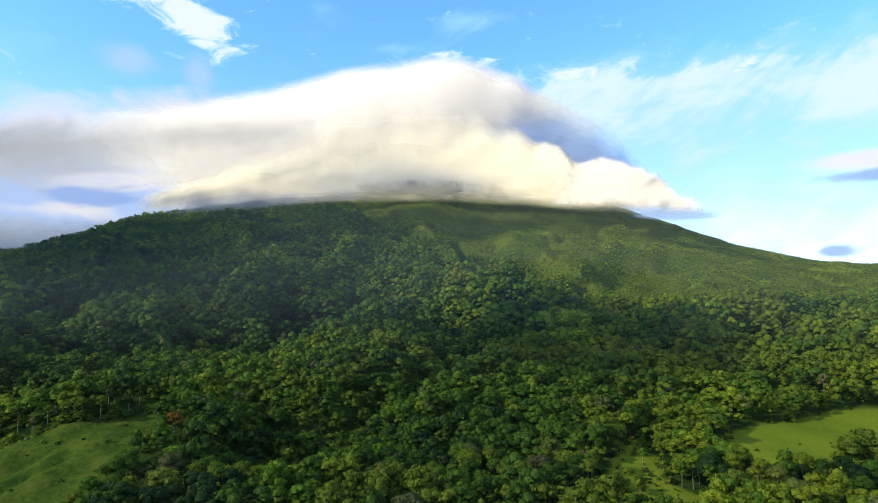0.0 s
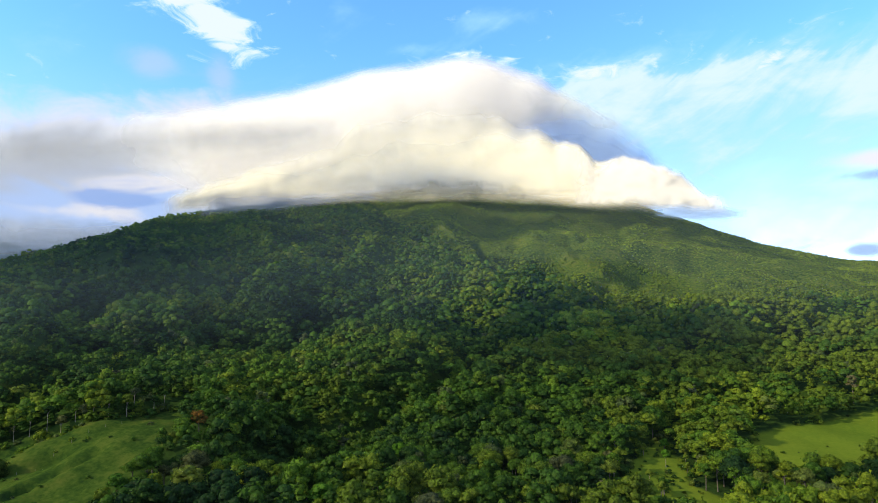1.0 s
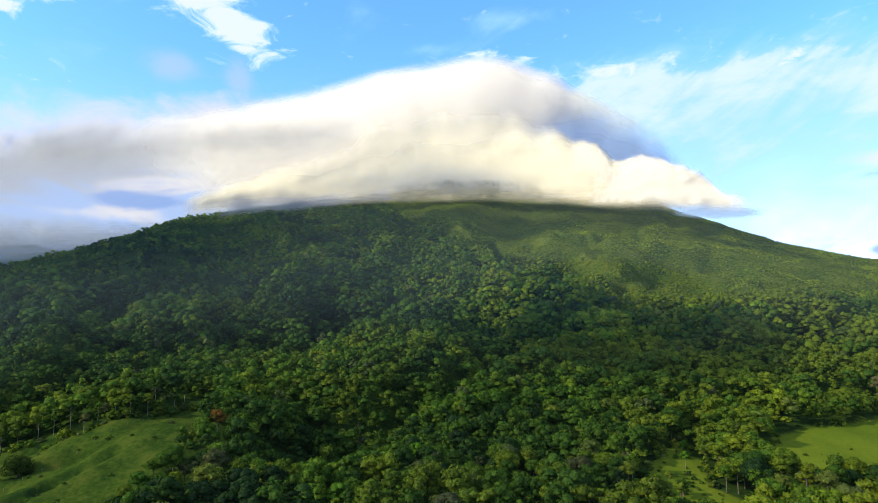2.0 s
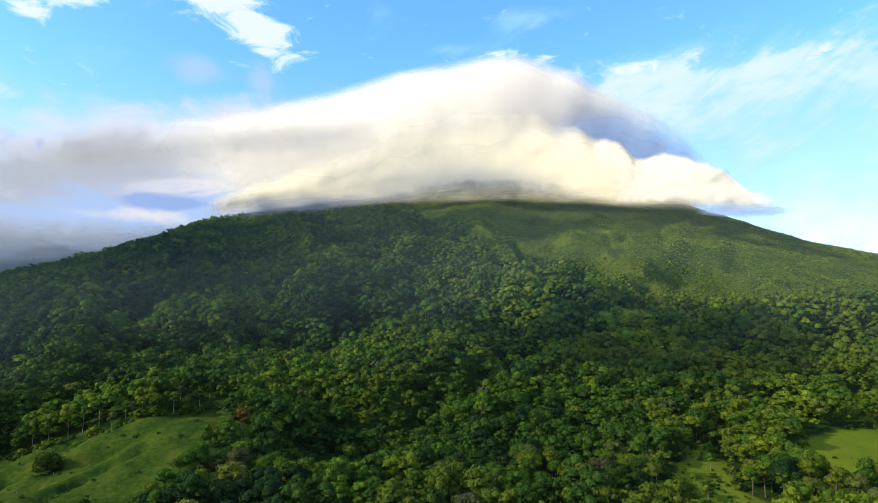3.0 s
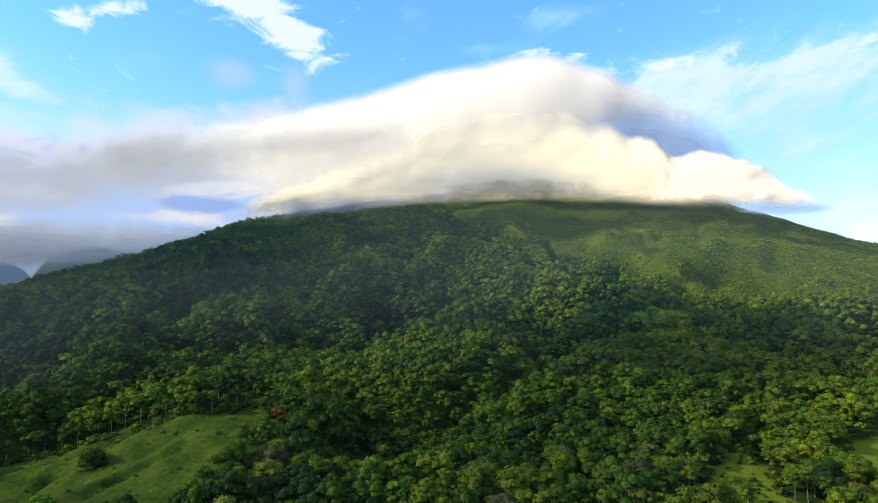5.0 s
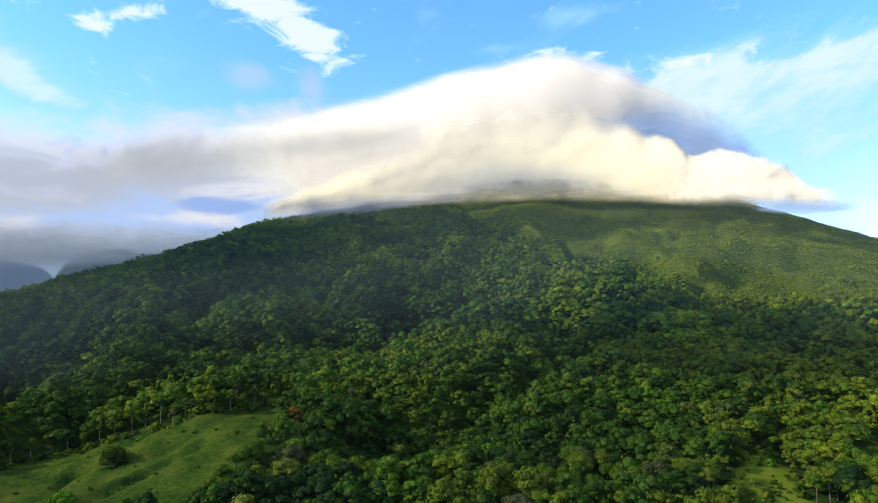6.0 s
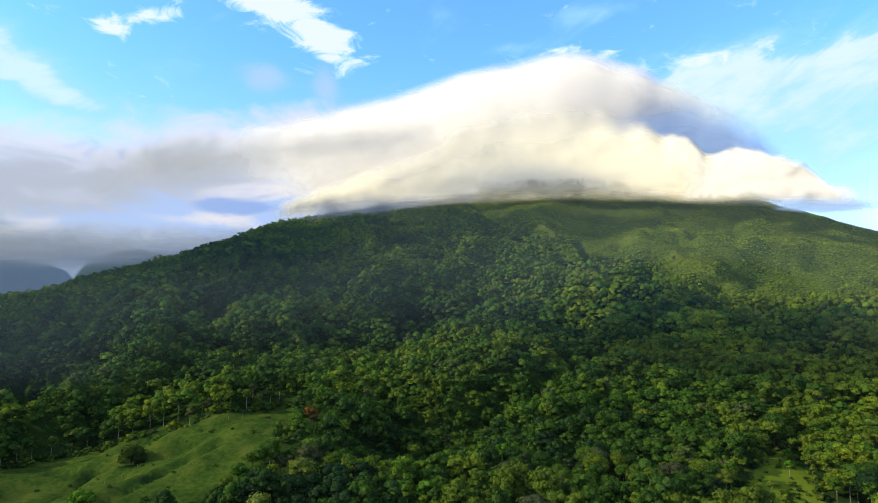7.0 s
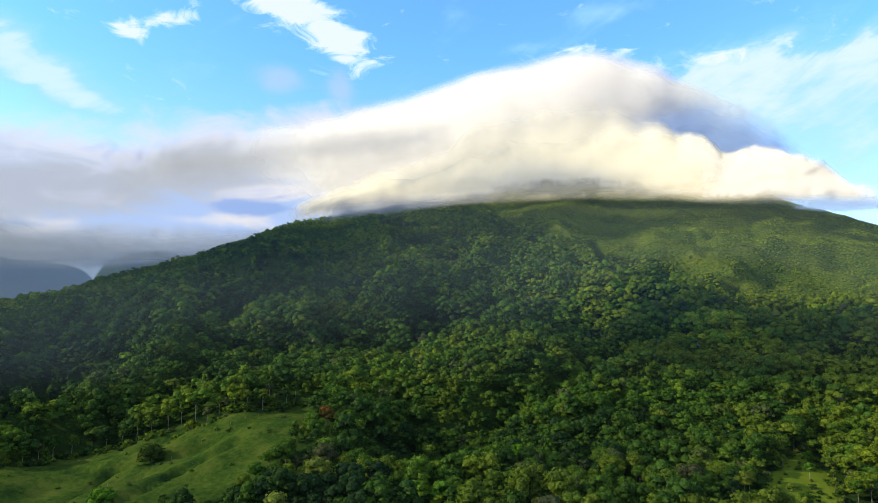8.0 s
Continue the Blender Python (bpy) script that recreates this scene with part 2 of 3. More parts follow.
def pasture(x, y):
    """1 in the meadows, 0 in the forest."""
    az = np.degrees(np.arctan2(x, y)) + 2.4 * (fbm(x, y, 60, 3) - 0.5)
    r = np.hypot(x, y) * (1 + 0.06 * (fbm(x + 50, y, 45, 3) - 0.5))
    far_l = np.interp(az, [-60, -46, -44, -41, -35, -29, -24], [500, 482, 500, 500, 468, 456, 474])
    near_l = np.interp(az, [-60, -39, -35, -33, -30.5, -27, -24, -22.4], [270, 312, 328, 336, 344, 360, 396, 432])
    left = step(az, -21.9, -22.9) * step(r, far_l + 8, far_l - 4) * step(r, near_l - 6, near_l + 6)
    far_r = np.interp(az, [23.5, 24.3, 26.0, 28.4, 31.4, 34.3, 50], [440, 470, 488, 514, 560, 592, 700])
    near_r = np.interp(az, [23.9, 26.7, 30.1, 32.7, 34.1, 50], [385, 376, 392, 425, 465, 520])
    right = step(az, 22.9, 23.9) * step(r, far_r + 8, far_r - 4) * step(r, near_r - 6, near_r + 6)
    glade = step(az, 13.6, 14.4) * step(az, 19.4 + 4.4 * step(r, 356, 330), 18.4 + 4.4 * step(r, 356, 330)) * step(r, np.interp(az, [13.5, 17, 19, 24], [345, 425, 380, 340]), np.interp(az, [13.5, 17, 19, 24], [335, 412, 370, 330])) * step(r, 286, 292)
    nook = step(az, 26.9, 27.4) * step(az, 29.4, 29.0) * step(r, 622, 614) * step(r, 548, 556)
    clearing = step(az, -43.2, -44.0) * step(r, 634, 626) * step(r, 586, 592)
    return np.clip(np.maximum(np.maximum(np.maximum(left, right), np.maximum(glade, nook)), clearing), 0, 1)


def scrub(x, y):
    """0 in tall forest, 1 on the high open slope."""
    az, r = np.degrees(np.arctan2(x, y)), np.hypot(x, y)
    climb = np.degrees(np.arctan2(height(x, y) - EYE, r)) + 3.6 * (fbm(x, y, 180, 4) - 0.5)
    start = np.interp(az, [-40, -12, -4, 4, 14, 24, 34], [14, 12, 7.2, 3.4, -0.7, -1.0, 0.6])
    return step(climb, start - 1.2, start + 3.4) * step(r, 2700, 2450)


# ---- materials ----
def material(name):
    mat = bpy.data.materials.new(name)
    mat.use_nodes = True
    return mat, Net(mat.node_tree)


def leaf_material(name, single):
    """Foliage: hue by tree, brightness by clump, fine mottling."""
    mat, g = material(name)
    tree = g.node("ShaderNodeObjectInfo").outputs["Random"] if single else g.attr("tint")
    pos = g.node("ShaderNodeNewGeometry")
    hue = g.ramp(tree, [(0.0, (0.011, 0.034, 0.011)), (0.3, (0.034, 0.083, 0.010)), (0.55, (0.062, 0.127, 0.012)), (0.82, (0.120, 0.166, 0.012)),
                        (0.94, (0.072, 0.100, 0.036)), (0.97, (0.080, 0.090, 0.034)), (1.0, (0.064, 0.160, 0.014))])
    mott = g.noise(pos.outputs["Position"], 0.9, 5.0, 0.7)
    col = g.mix(g.smooth(mott, 0.36, 0.64), g.mix(1.0, hue, (0.62, 0.66, 0.7, 1), "MULTIPLY"), g.mix(1.0, hue, (1.5, 1.42, 1.2, 1), "MULTIPLY"))
    col = g.mix(0.85, col, g.mix(1.0, col, g.ramp(pos.outputs["Random Per Island"], [(0.0, (0.74, 0.75, 0.77)), (0.6, (0.95, 0.95, 0.95)), (1.0, (1.28, 1.24, 1.12))]), "MULTIPLY"))
    stand = g.noise(pos.outputs["Position"], 0.011, 4.0, 0.55)
    col = g.mix(g.smooth(stand, 0.4, 0.7), g.mix(1.0, col, (0.6, 0.68, 0.8, 1), "MULTIPLY"), g.mix(1.0, col, (1.22, 1.2, 0.95, 1), "MULTIPLY"))
    a, b = g.node("ShaderNodeBsdfDiffuse"), g.node("ShaderNodeBsdfTranslucent")
    leafy = g.node("ShaderNodeBump")
    leafy.inputs["Strength"].default_value, leafy.inputs["Distance"].default_value = 1.0, 1.15
    g.put(leafy.inputs["Height"], g.noise(pos.outputs["Position"], 0.75, 6.0, 0.72))
    g.put(a.inputs["Normal"], leafy.outputs[0])
    g.put(a.inputs[0], col), g.put(b.inputs[0], g.mix(1.0, col, (1.1, 1.25, 0.6, 1), "MULTIPLY"))
    mx = g.node("ShaderNodeMixShader")
    mx.inputs[0].default_value = 0.22
    g.put(mx.inputs[1], a.outputs[0]), g.put(mx.inputs[2], b.outputs[0])
    wax, top = g.node("ShaderNodeBsdfGlossy"), g.node("ShaderNodeMixShader")
    wax.inputs["Roughness"].default_value = 0.6
    top.inputs[0].default_value = 0.006
    g.put(top.inputs[1], mx.outputs[0]), g.put(top.inputs[2], wax.outputs[0])
    g.put(g.node("ShaderNodeOutputMaterial").inputs[0], top.outputs[0])
    return mat


def plain(name, dark, light, scale, rough=0.9, bump=0.2):
    mat, g = material(name)
    pos = g.node("ShaderNodeNewGeometry").outputs["Position"]
    n = g.noise(pos, scale, 5.0, 0.65)
    p = g.node("ShaderNodeBsdfPrincipled")
    p.inputs["Roughness"].default_value = rough
    p.inputs["Specular IOR Level"].default_value = 0.2
    g.put(p.inputs["Base Color"], g.ramp(n, [(0.25, dark), (0.75, light)]))
    b = g.node("ShaderNodeBump")
    b.inputs["Strength"].default_value = bump
    g.put(b.inputs["Height"], n), g.put(p.inputs["Normal"], b.outputs[0])
    g.put(g.node("ShaderNodeOutputMaterial").inputs[0], p.outputs[0])
    return mat


def ground_material():
    mat, g = material("ground")
    pos = g.node("ShaderNodeNewGeometry").outputs["Position"]
    fine, mid, wide = g.noise(pos, 0.35, 6.0, 0.7), g.noise(pos, 0.06, 4.0, 0.6), g.noise(pos, 0.012, 3.0, 0.5)
    floor = g.ramp(fine, [(0.3, (0.012, 0.026, 0.008)), (0.7, (0.035, 0.070, 0.014))])
    grass = g.ramp(g.m("ADD", g.m("MULTIPLY", fine, 0.45), g.m("MULTIPLY", mid, 0.55)),
                   [(0.34, (0.012, 0.026, 0.008)), (0.43, (0.021, 0.045, 0.008)), (0.52, (0.038, 0.066, 0.010)), (0.66, (0.074, 0.090, 0.016))])
    shrubs = g.noise(pos, 0.22, 3.0, 0.6, 0.3)
    high = g.ramp(g.m("ADD", g.m("MULTIPLY", shrubs, 0.7), g.m("MULTIPLY", wide, 0.3)),
                  [(0.38, (0.016, 0.036, 0.009)), (0.47, (0.046, 0.078, 0.011)), (0.58, (0.090, 0.110, 0.014)), (0.70, (0.12, 0.106, 0.030))])
    # lighter grass for the meadows right of centre
    lighter_grass = g.ramp(g.m("ADD", g.m("MULTIPLY", fine, 0.4), g.m("MULTIPLY", wide, 0.6)), [(0.35, (0.066, 0.112, 0.010)), (0.6, (0.118, 0.156, 0.014))])
    col = g.mix(g.attr("scrub"), floor, high)
    col = g.mix(g.attr("meadow"), col, g.mix(g.attr("rightward"), grass, lighter_grass))
    p = g.node("ShaderNodeBsdfPrincipled")
    p.inputs["Roughness"].default_value = 0.95
    p.inputs["Specular IOR Level"].default_value = 0.0
    g.put(p.inputs["Base Color"], col)
    b = g.node("ShaderNodeBump")
    b.inputs["Strength"].default_value, b.inputs["Distance"].default_value = 0.6, 0.6
    g.put(b.inputs["Height"], g.m("ADD", fine, g.m("MULTIPLY", g.m("MULTIPLY", shrubs, g.attr("scrub")), 5.0))), g.put(p.inputs["Normal"], b.outputs[0])
    g.put(g.node("ShaderNodeOutputMaterial").inputs[0], p.outputs[0])
    return mat


def cloud_material(name, grain, thick, albedo=(0.92, 0.92, 0.92), through=0.25):
    """Vapour: thin at the rim, torn by noise."""
    mat, g = material(name)
    pos = g.node("ShaderNodeNewGeometry").outputs["Position"]
    n = g.m("ADD", g.m("MULTIPLY", g.noise(pos, grain, 5.0, 0.55, 0.5), 0.7), g.m("MULTIPLY", g.noise(pos, grain * 0.25, 2.0, 0.5), 0.3))
    cover = g.m("ADD", g.attr("cover"), g.m("MULTIPLY", g.m("SUBTRACT", n, 0.5), g.attr("tear")))
    alpha = g.m("MULTIPLY", g.smooth(cover, 0.0, 1.0, 0.0, thick), g.smooth(g.attr("cover"), 0.0, 0.35))
    a, b, t = g.node("ShaderNodeBsdfDiffuse"), g.node("ShaderNodeBsdfTranslucent"), g.node("ShaderNodeBsdfTransparent")
    a.inputs[0].default_value = b.inputs[0].default_value = (*albedo, 1)
    # vapour scatters light whichever way it faces: lean the normal towards the sun
    lean = g.node("ShaderNodeVectorMath", operation="MULTIPLY_ADD")
    g.put(lean.inputs[0], g.node("ShaderNodeNewGeometry").outputs["Normal"])
    lean.inputs[1].default_value, lean.inputs[2].default_value = (0.5, 0.5, 0.5), TO_SUN
    unit = g.node("ShaderNodeVectorMath", operation="NORMALIZE")
    g.put(unit.inputs[0], lean.outputs[0])
    g.put(a.inputs["Normal"], unit.outputs[0])
    m1, m2 = g.node("ShaderNodeMixShader"), g.node("ShaderNodeMixShader")
    m1.inputs[0].default_value = through
    g.put(m1.inputs[1], a.outputs[0]), g.put(m1.inputs[2], b.outputs[0])
    g.put(m2.inputs[0], alpha), g.put(m2.inputs[1], t.outputs[0]), g.put(m2.inputs[2], m1.outputs[0])
    g.put(g.node("ShaderNodeOutputMaterial").inputs[0], m2.outputs[0])
    return mat


GROUND = ground_material()
LEAF_ONE, LEAF_ALL = leaf_material("foliage", True), leaf_material("forest_foliage", False)
BARK = plain("bark", (0.06, 0.052, 0.042), (0.19, 0.17, 0.135), 1.6)


# ---- meshes from arrays ----
def mesh_of(name, verts, tris, mat, smooth=False, **floats):
    me = bpy.data.meshes.new(name)
    verts, tris = np.asarray(verts, np.float32), np.asarray(tris, np.int32)
    me.vertices.add(len(verts)), me.loops.add(tris.size), me.polygons.add(len(tris))
    me.vertices.foreach_set("co", verts.ravel())
    me.loops.foreach_set("vertex_index", tris.ravel())
    me.polygons.foreach_set("loop_start", np.arange(len(tris), dtype=np.int32) * tris.shape[1])
    me.polygons.foreach_set("use_smooth", np.broadcast_to(np.asarray(smooth, bool), len(tris)).copy())
    for k, v in floats.items():
        me.attributes.new(k, "FLOAT", "POINT").data.foreach_set("value", np.asarray(v, np.float32))
    me.update(calc_edges=True)
    me.materials.append(mat)
    return me


def grid(n, m):
    i = np.arange((n - 1) * (m - 1))
    a = (i // (m - 1)) * m + i % (m - 1)
    return np.stack([a, a + 1, a + m + 1, a + m], 1)


def ground():
    az = np.radians(np.concatenate([np.arange(-180, -54, 3.0), np.arange(-54, -12, 0.4), np.arange(-12, 22, 0.2), np.arange(22, 42, 0.4), np.arange(42, 180.1, 3.0)]))
    r = np.concatenate([[0.0], np.arange(60, 300, 30), 300 * (2500 / 300) ** np.linspace(0, 1, 260), np.linspace(2530, 4950, 50)])
    rr, aa = np.meshgrid(r, az, indexing="ij")
    x, y = rr * np.sin(aa), rr * np.cos(aa)
    v = np.stack([x, y, height(x, y)], -1).reshape(-1, 3)
    q = grid(len(r), len(az))[:, ::-1]
    me = mesh_of("ground", v, q, GROUND, True, meadow=pasture(x, y).ravel(), scrub=scrub(x, y).ravel(), rightward=step(x, 40, 70).ravel())
    return tagged(new("ground", me), "forest floor and green pasture rising to the mountain", "ground", kind="structure")


ground()


# ---- trees ----
def shell(sides, angles):
    """A dome open below: a pole and rings at the given angles from it."""
    v, f = [(0.0, 0.0, 1.0)], []
    for k, a in enumerate(angles):
        a = radians(a)
        v += [(math.sin(a) * math.cos(6.283 * (i + 0.5 * k) / sides), math.sin(a) * math.sin(6.283 * (i + 0.5 * k) / sides), math.cos(a)) for i in range(sides)]
    for i in range(sides):
        f.append((0, 1 + i, 1 + (i + 1) % sides))
        for k in range(len(angles) - 1):
            p, q = 1 + k * sides, 1 + (k + 1) * sides
            f += [(p + i, q + i, p + (i + 1) % sides), (p + (i + 1) % sides, q + i, q + (i + 1) % sides)]
    return np.array(v), np.array(f)


SHELLS = {1: shell(5, (58, 106)), 2: shell(6, (40, 74, 108)), 3: shell(8, (28, 55, 82, 110))}


def dome(rng, level, rough):
    """A lumpy dome."""
    v, f = SHELLS[level]
    return v * (1 + rough * (rng.random(len(v))[:, None] - 0.5)), f


def tuft(rng):
    """A lopsided five-sided shrub."""
    a = np.arange(5) * 1.2566 + rng.uniform(-0.3, 0.3, 5)
    q = rng.uniform(0.8, 1.15, 5)
    v = np.concatenate([np.stack([np.cos(a) * q, np.sin(a) * q, rng.uniform(-0.45, -0.1, 5)], 1), np.stack([np.cos(a) * q * 0.6, np.sin(a) * q * 0.6, rng.uniform(0.45, 0.8, 5)], 1)])
    k = np.arange(5)
    n = (k + 1) % 5
    f = np.concatenate([np.stack([k, n, n + 5], 1), np.stack([k, n + 5, k + 5], 1), [[5, 6, 7], [5, 7, 8], [5, 8, 9]]])
    return v, f, np.zeros(len(f), bool)


def crown(rng, wide, tall, lumps, level, leaves, leaf):
    """A crown of lumps with loose leaf clumps on them, its middle at 0; gives vertices and triangles."""
    vs, fs, n = [], [], 0
    spots = []
    for k in range(lumps):
        # lumps wind down from the top to the skirt of the crown
        up = 0.92 - 1.35 * k / max(1, lumps - 1)
        a, q = k * 2.4 + rng.random() * 0.9, math.sqrt(1 - up * up)
        rad = wide * rng.uniform(0.36, 0.58) * (1.25 if lumps < 4 else 1.0) * (1.1 if k == 0 else 1.0)
        out = wide * 0.62 * rng.uniform(0.8, 1.15)
        c = np.array([math.cos(a) * q * out, math.sin(a) * q * out, tall * 0.6 * (up + 0.25 * (rng.random() - 0.5))])
        if lumps == 1:
            c, rad = np.zeros(3), wide
        s = np.array([rad, rad, rad * rng.uniform(0.6, 0.9) * (tall / wide if lumps == 1 else 1)])
        v, f = dome(rng, level, 0.4)
        vs.append(v * s * (0.85 if leaves else 1.0) + c), fs.append(f + n)
        n += len(v)
        spots.append((c, s))
    if leaves:
        pick = rng.integers(0, lumps, leaves)
        c, s = np.array([p[0] for p in spots])[pick], np.array([p[1] for p in spots])[pick]
        d = rng.normal(size=(leaves, 3))
        d[:, 2] = np.abs(d[:, 2]) - 0.35
        d /= np.linalg.norm(d, axis=1)[:, None]
        o = c + d * s * rng.uniform(0.82, 1.16, (leaves, 1))
        nrm = d + rng.normal(size=(leaves, 3)) * 0.45
        nrm /= np.linalg.norm(nrm, axis=1)[:, None]
        e = np.cross(nrm, rng.normal(size=(leaves, 3)))
        e /= np.linalg.norm(e, axis=1)[:, None]
        h = np.cross(nrm, e)
        L = leaf * rng.uniform(0.6, 1.4, (leaves, 1))
        tri = np.stack([o + e * L, o - e * L * 0.6 + h * L * 0.8, o - e * L * 0.5 - h * L * 0.9], 1).reshape(-1, 3)
        vs.append(tri), fs.append(np.arange(3 * leaves).reshape(-1, 3) + n)
    f = np.concatenate(fs)
    return np.concatenate(vs), f, np.arange(len(f)) < len(f) - leaves


# bearing, distance and room of trees that stand out from the forest
# second entry only opens the camera's view to the tree behind it
SINGLES = [(-22.57, 394, 5.0), (-22.57, 386, 5.0), (-5.5, 345, 5), (-14.5, 388, 5), (31.2, 590, 6)]


def spread(r0, r1, gap, az0, az1, rng):
    """Jittered places in a fan of the plan."""
    x = np.arange(-r1, r1, gap)
    y = np.arange(0, r1, gap * 0.87)
    X, Y = np.meshgrid(x, y)
    X = X + (np.arange(len(y)) % 2)[:, None] * gap / 2
    X, Y = X + rng.uniform(-0.36, 0.36, X.shape) * gap, Y + rng.uniform(-0.36, 0.36, Y.shape) * gap
    X, Y = X.ravel(), Y.ravel()
    r, az = np.hypot(X, Y), np.degrees(np.arctan2(X, Y))
    k = (r > r0) & (r <= r1) & (az > az0) & (az < az1) & (r < np.interp(az, FINE, REACH) + 60)
    X, Y = X[k], Y[k]
    for az, r, room in SINGLES:
        k = np.hypot(X - r * math.sin(radians(az)), Y - r * math.cos(radians(az))) > room
        X, Y = X[k], Y[k]
    k = (pasture(X, Y) < 0.4) & (wash(np.degrees(np.arctan2(X, Y)), np.hypot(X, Y)) < 16)
    return X[k], Y[k]


def forest(name, label, x, y, wide, stems, kinds, rng, yellow=0.0):
    """One mesh of many trees: the kinds are crowns of unit width."""
    which = rng.integers(0, len(kinds), len(x))
    z = height(x, y)
    V, F, T, S, n = [], [], [], [], 0
    for k, (v, f, soft) in enumerate(kinds):
        i = np.nonzero(which == k)[0]
        if not len(i):
            continue
        a = rng.uniform(0, 6.283, len(i))
        s = wide[i]
        st = s * rng.uniform(0.8, 1.25, len(i))
        c, q = np.cos(a)[:, None], np.sin(a)[:, None]
        px = (v[None, :, 0] * c - v[None, :, 1] * q) * s[:, None] + x[i][:, None]
        py = (v[None, :, 0] * q + v[None, :, 1] * c) * s[:, None] + y[i][:, None]
        pz = v[None, :, 2] * st[:, None] + (z[i] + stems[i])[:, None]
        V.append(np.stack([px, py, pz], -1).reshape(-1, 3))
        F.append((f[None] + (np.arange(len(i)) * len(v))[:, None, None] + n).reshape(-1, 3))
        t = np.clip(0.55 * rng.random(len(i)) + 0.9 * (fbm(x[i], y[i], 120, 3) - 0.5) + 0.22, 0, 1)
        odd = rng.random(len(i))
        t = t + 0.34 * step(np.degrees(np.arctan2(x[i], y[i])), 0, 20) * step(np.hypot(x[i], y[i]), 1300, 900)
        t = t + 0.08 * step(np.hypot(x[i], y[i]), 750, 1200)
        # tint lowered towards the left: shade on the slope painted into foliage
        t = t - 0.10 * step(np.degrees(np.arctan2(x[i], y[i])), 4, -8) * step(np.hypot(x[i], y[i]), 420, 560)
        # tint lowered again below the left pasture to paint in shade there
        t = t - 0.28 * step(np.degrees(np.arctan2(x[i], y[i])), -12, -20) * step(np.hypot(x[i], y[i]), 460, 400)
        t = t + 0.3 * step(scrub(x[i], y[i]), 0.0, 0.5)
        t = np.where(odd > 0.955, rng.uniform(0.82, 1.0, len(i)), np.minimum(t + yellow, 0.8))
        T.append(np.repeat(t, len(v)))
        S.append(np.tile(soft, len(i)))
        n += len(i) * len(v)
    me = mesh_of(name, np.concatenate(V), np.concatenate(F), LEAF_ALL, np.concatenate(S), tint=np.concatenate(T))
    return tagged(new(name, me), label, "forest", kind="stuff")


AZ0, AZ1 = -50.0, 38.0
rng = np.random.default_rng(11)


def kinds_of(count, lumps, level, leaves, leaf):
    return [crown(rng, 1.0, rng.choice([0.7, 0.9, 1.15, 1.5]), lumps + int(rng.integers(-1, 2)) * (lumps > 3), level, leaves, leaf) for _ in range(count)]


def sizes(x, y, lo, hi):
    g = rng.random(len(x)) ** 1.9
    return (lo + (hi - lo) * g) * (1 - 0.6 * scrub(x, y))


def stem_heights(x, y, w):
    """Tall trees stand over low ones, and whole stands are higher or lower."""
    return np.maximum(1.0, (w * 1.7 + rng.uniform(0, 5, len(x)) + 15 * (fbm(x, y, 55, 3) - 0.5)) * (1 - 0.75 * scrub(x, y)))


def nearest(x, y):
    """The strip of forest that the drone hovers closest to."""
    return (y > 294) & (y < 328)


x, y = spread(250, 480, 6.5, AZ0, AZ1, rng)
k = ~nearest(x, y) & (y > 236)
x, y = x[k], y[k]
w = sizes(x, y, 2.2, 6.8)
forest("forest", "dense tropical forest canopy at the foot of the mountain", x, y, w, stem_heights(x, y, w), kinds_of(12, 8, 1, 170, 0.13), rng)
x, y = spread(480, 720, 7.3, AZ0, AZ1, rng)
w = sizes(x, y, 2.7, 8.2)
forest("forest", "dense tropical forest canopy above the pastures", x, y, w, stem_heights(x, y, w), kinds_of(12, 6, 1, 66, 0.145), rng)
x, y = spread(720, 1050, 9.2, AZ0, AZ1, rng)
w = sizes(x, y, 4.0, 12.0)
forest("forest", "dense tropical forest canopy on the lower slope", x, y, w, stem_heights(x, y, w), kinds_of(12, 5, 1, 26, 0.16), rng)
x, y = spread(1050, 2400, 11.6, AZ0, AZ1, rng)
k = scrub(x, y) < 0.5
x, y = x[k], y[k]
high = step(np.hypot(x, y) / np.interp(np.degrees(np.arctan2(x, y)), FINE, REACH), 0.66, 0.94)
w = sizes(x, y, 4.2, 12.0) * (1 - 0.25 * high)
forest("forest", "forest canopy on the upper slope below the cloud", x, y, w, stem_heights(x, y, w) * (0.55 - 0.5 * high), kinds_of(12, 3, 1, 10, 0.2), rng)
x, y = spread(620, 2300, 6.0, -14, AZ1, rng)
q = scrub(x, y)
k = (q > 0.2) & (rng.random(len(x)) < np.clip(4.0 * (fbm(x, y, 60, 3) - 0.2), 0.5, 1.0) * (1 - 0.3 * step(q, 0.8, 1.0)))
x, y = x[k], y[k]
w = (1.9 + 2.7 * rng.random(len(x)) ** 3) * (1.2 - 0.4 * scrub(x, y))
forest("scrub", "low yellow-green scrub on the open upper slope", x, y, w, w * 0.4, [tuft(rng) for _ in range(7)], rng, 0.28)


# nearest trees, each one a thing with trunk and crown
def limb(p, q, r0, r1, sides=6):
    p, q = Vector(p), Vector(q)
    m = (q - p).to_track_quat("Z", "Y").to_matrix()
    v = []
    for o, r in ((p, r0), (p.lerp(q, 0.5) + Vector((r0 * 0.4, -r0 * 0.3, 0)), (r0 + r1) / 2), (q, r1)):
        v += [o + m @ Vector((math.cos(6.283 * k / sides) * r, math.sin(6.283 * k / sides) * r, 0)) for k in range(sides)]
    f = [(a + k, a + (k + 1) % sides, a + sides + (k + 1) % sides, a + sides + k) for a in (0, sides) for k in range(sides)]
    return [tuple(o) for o in v], f


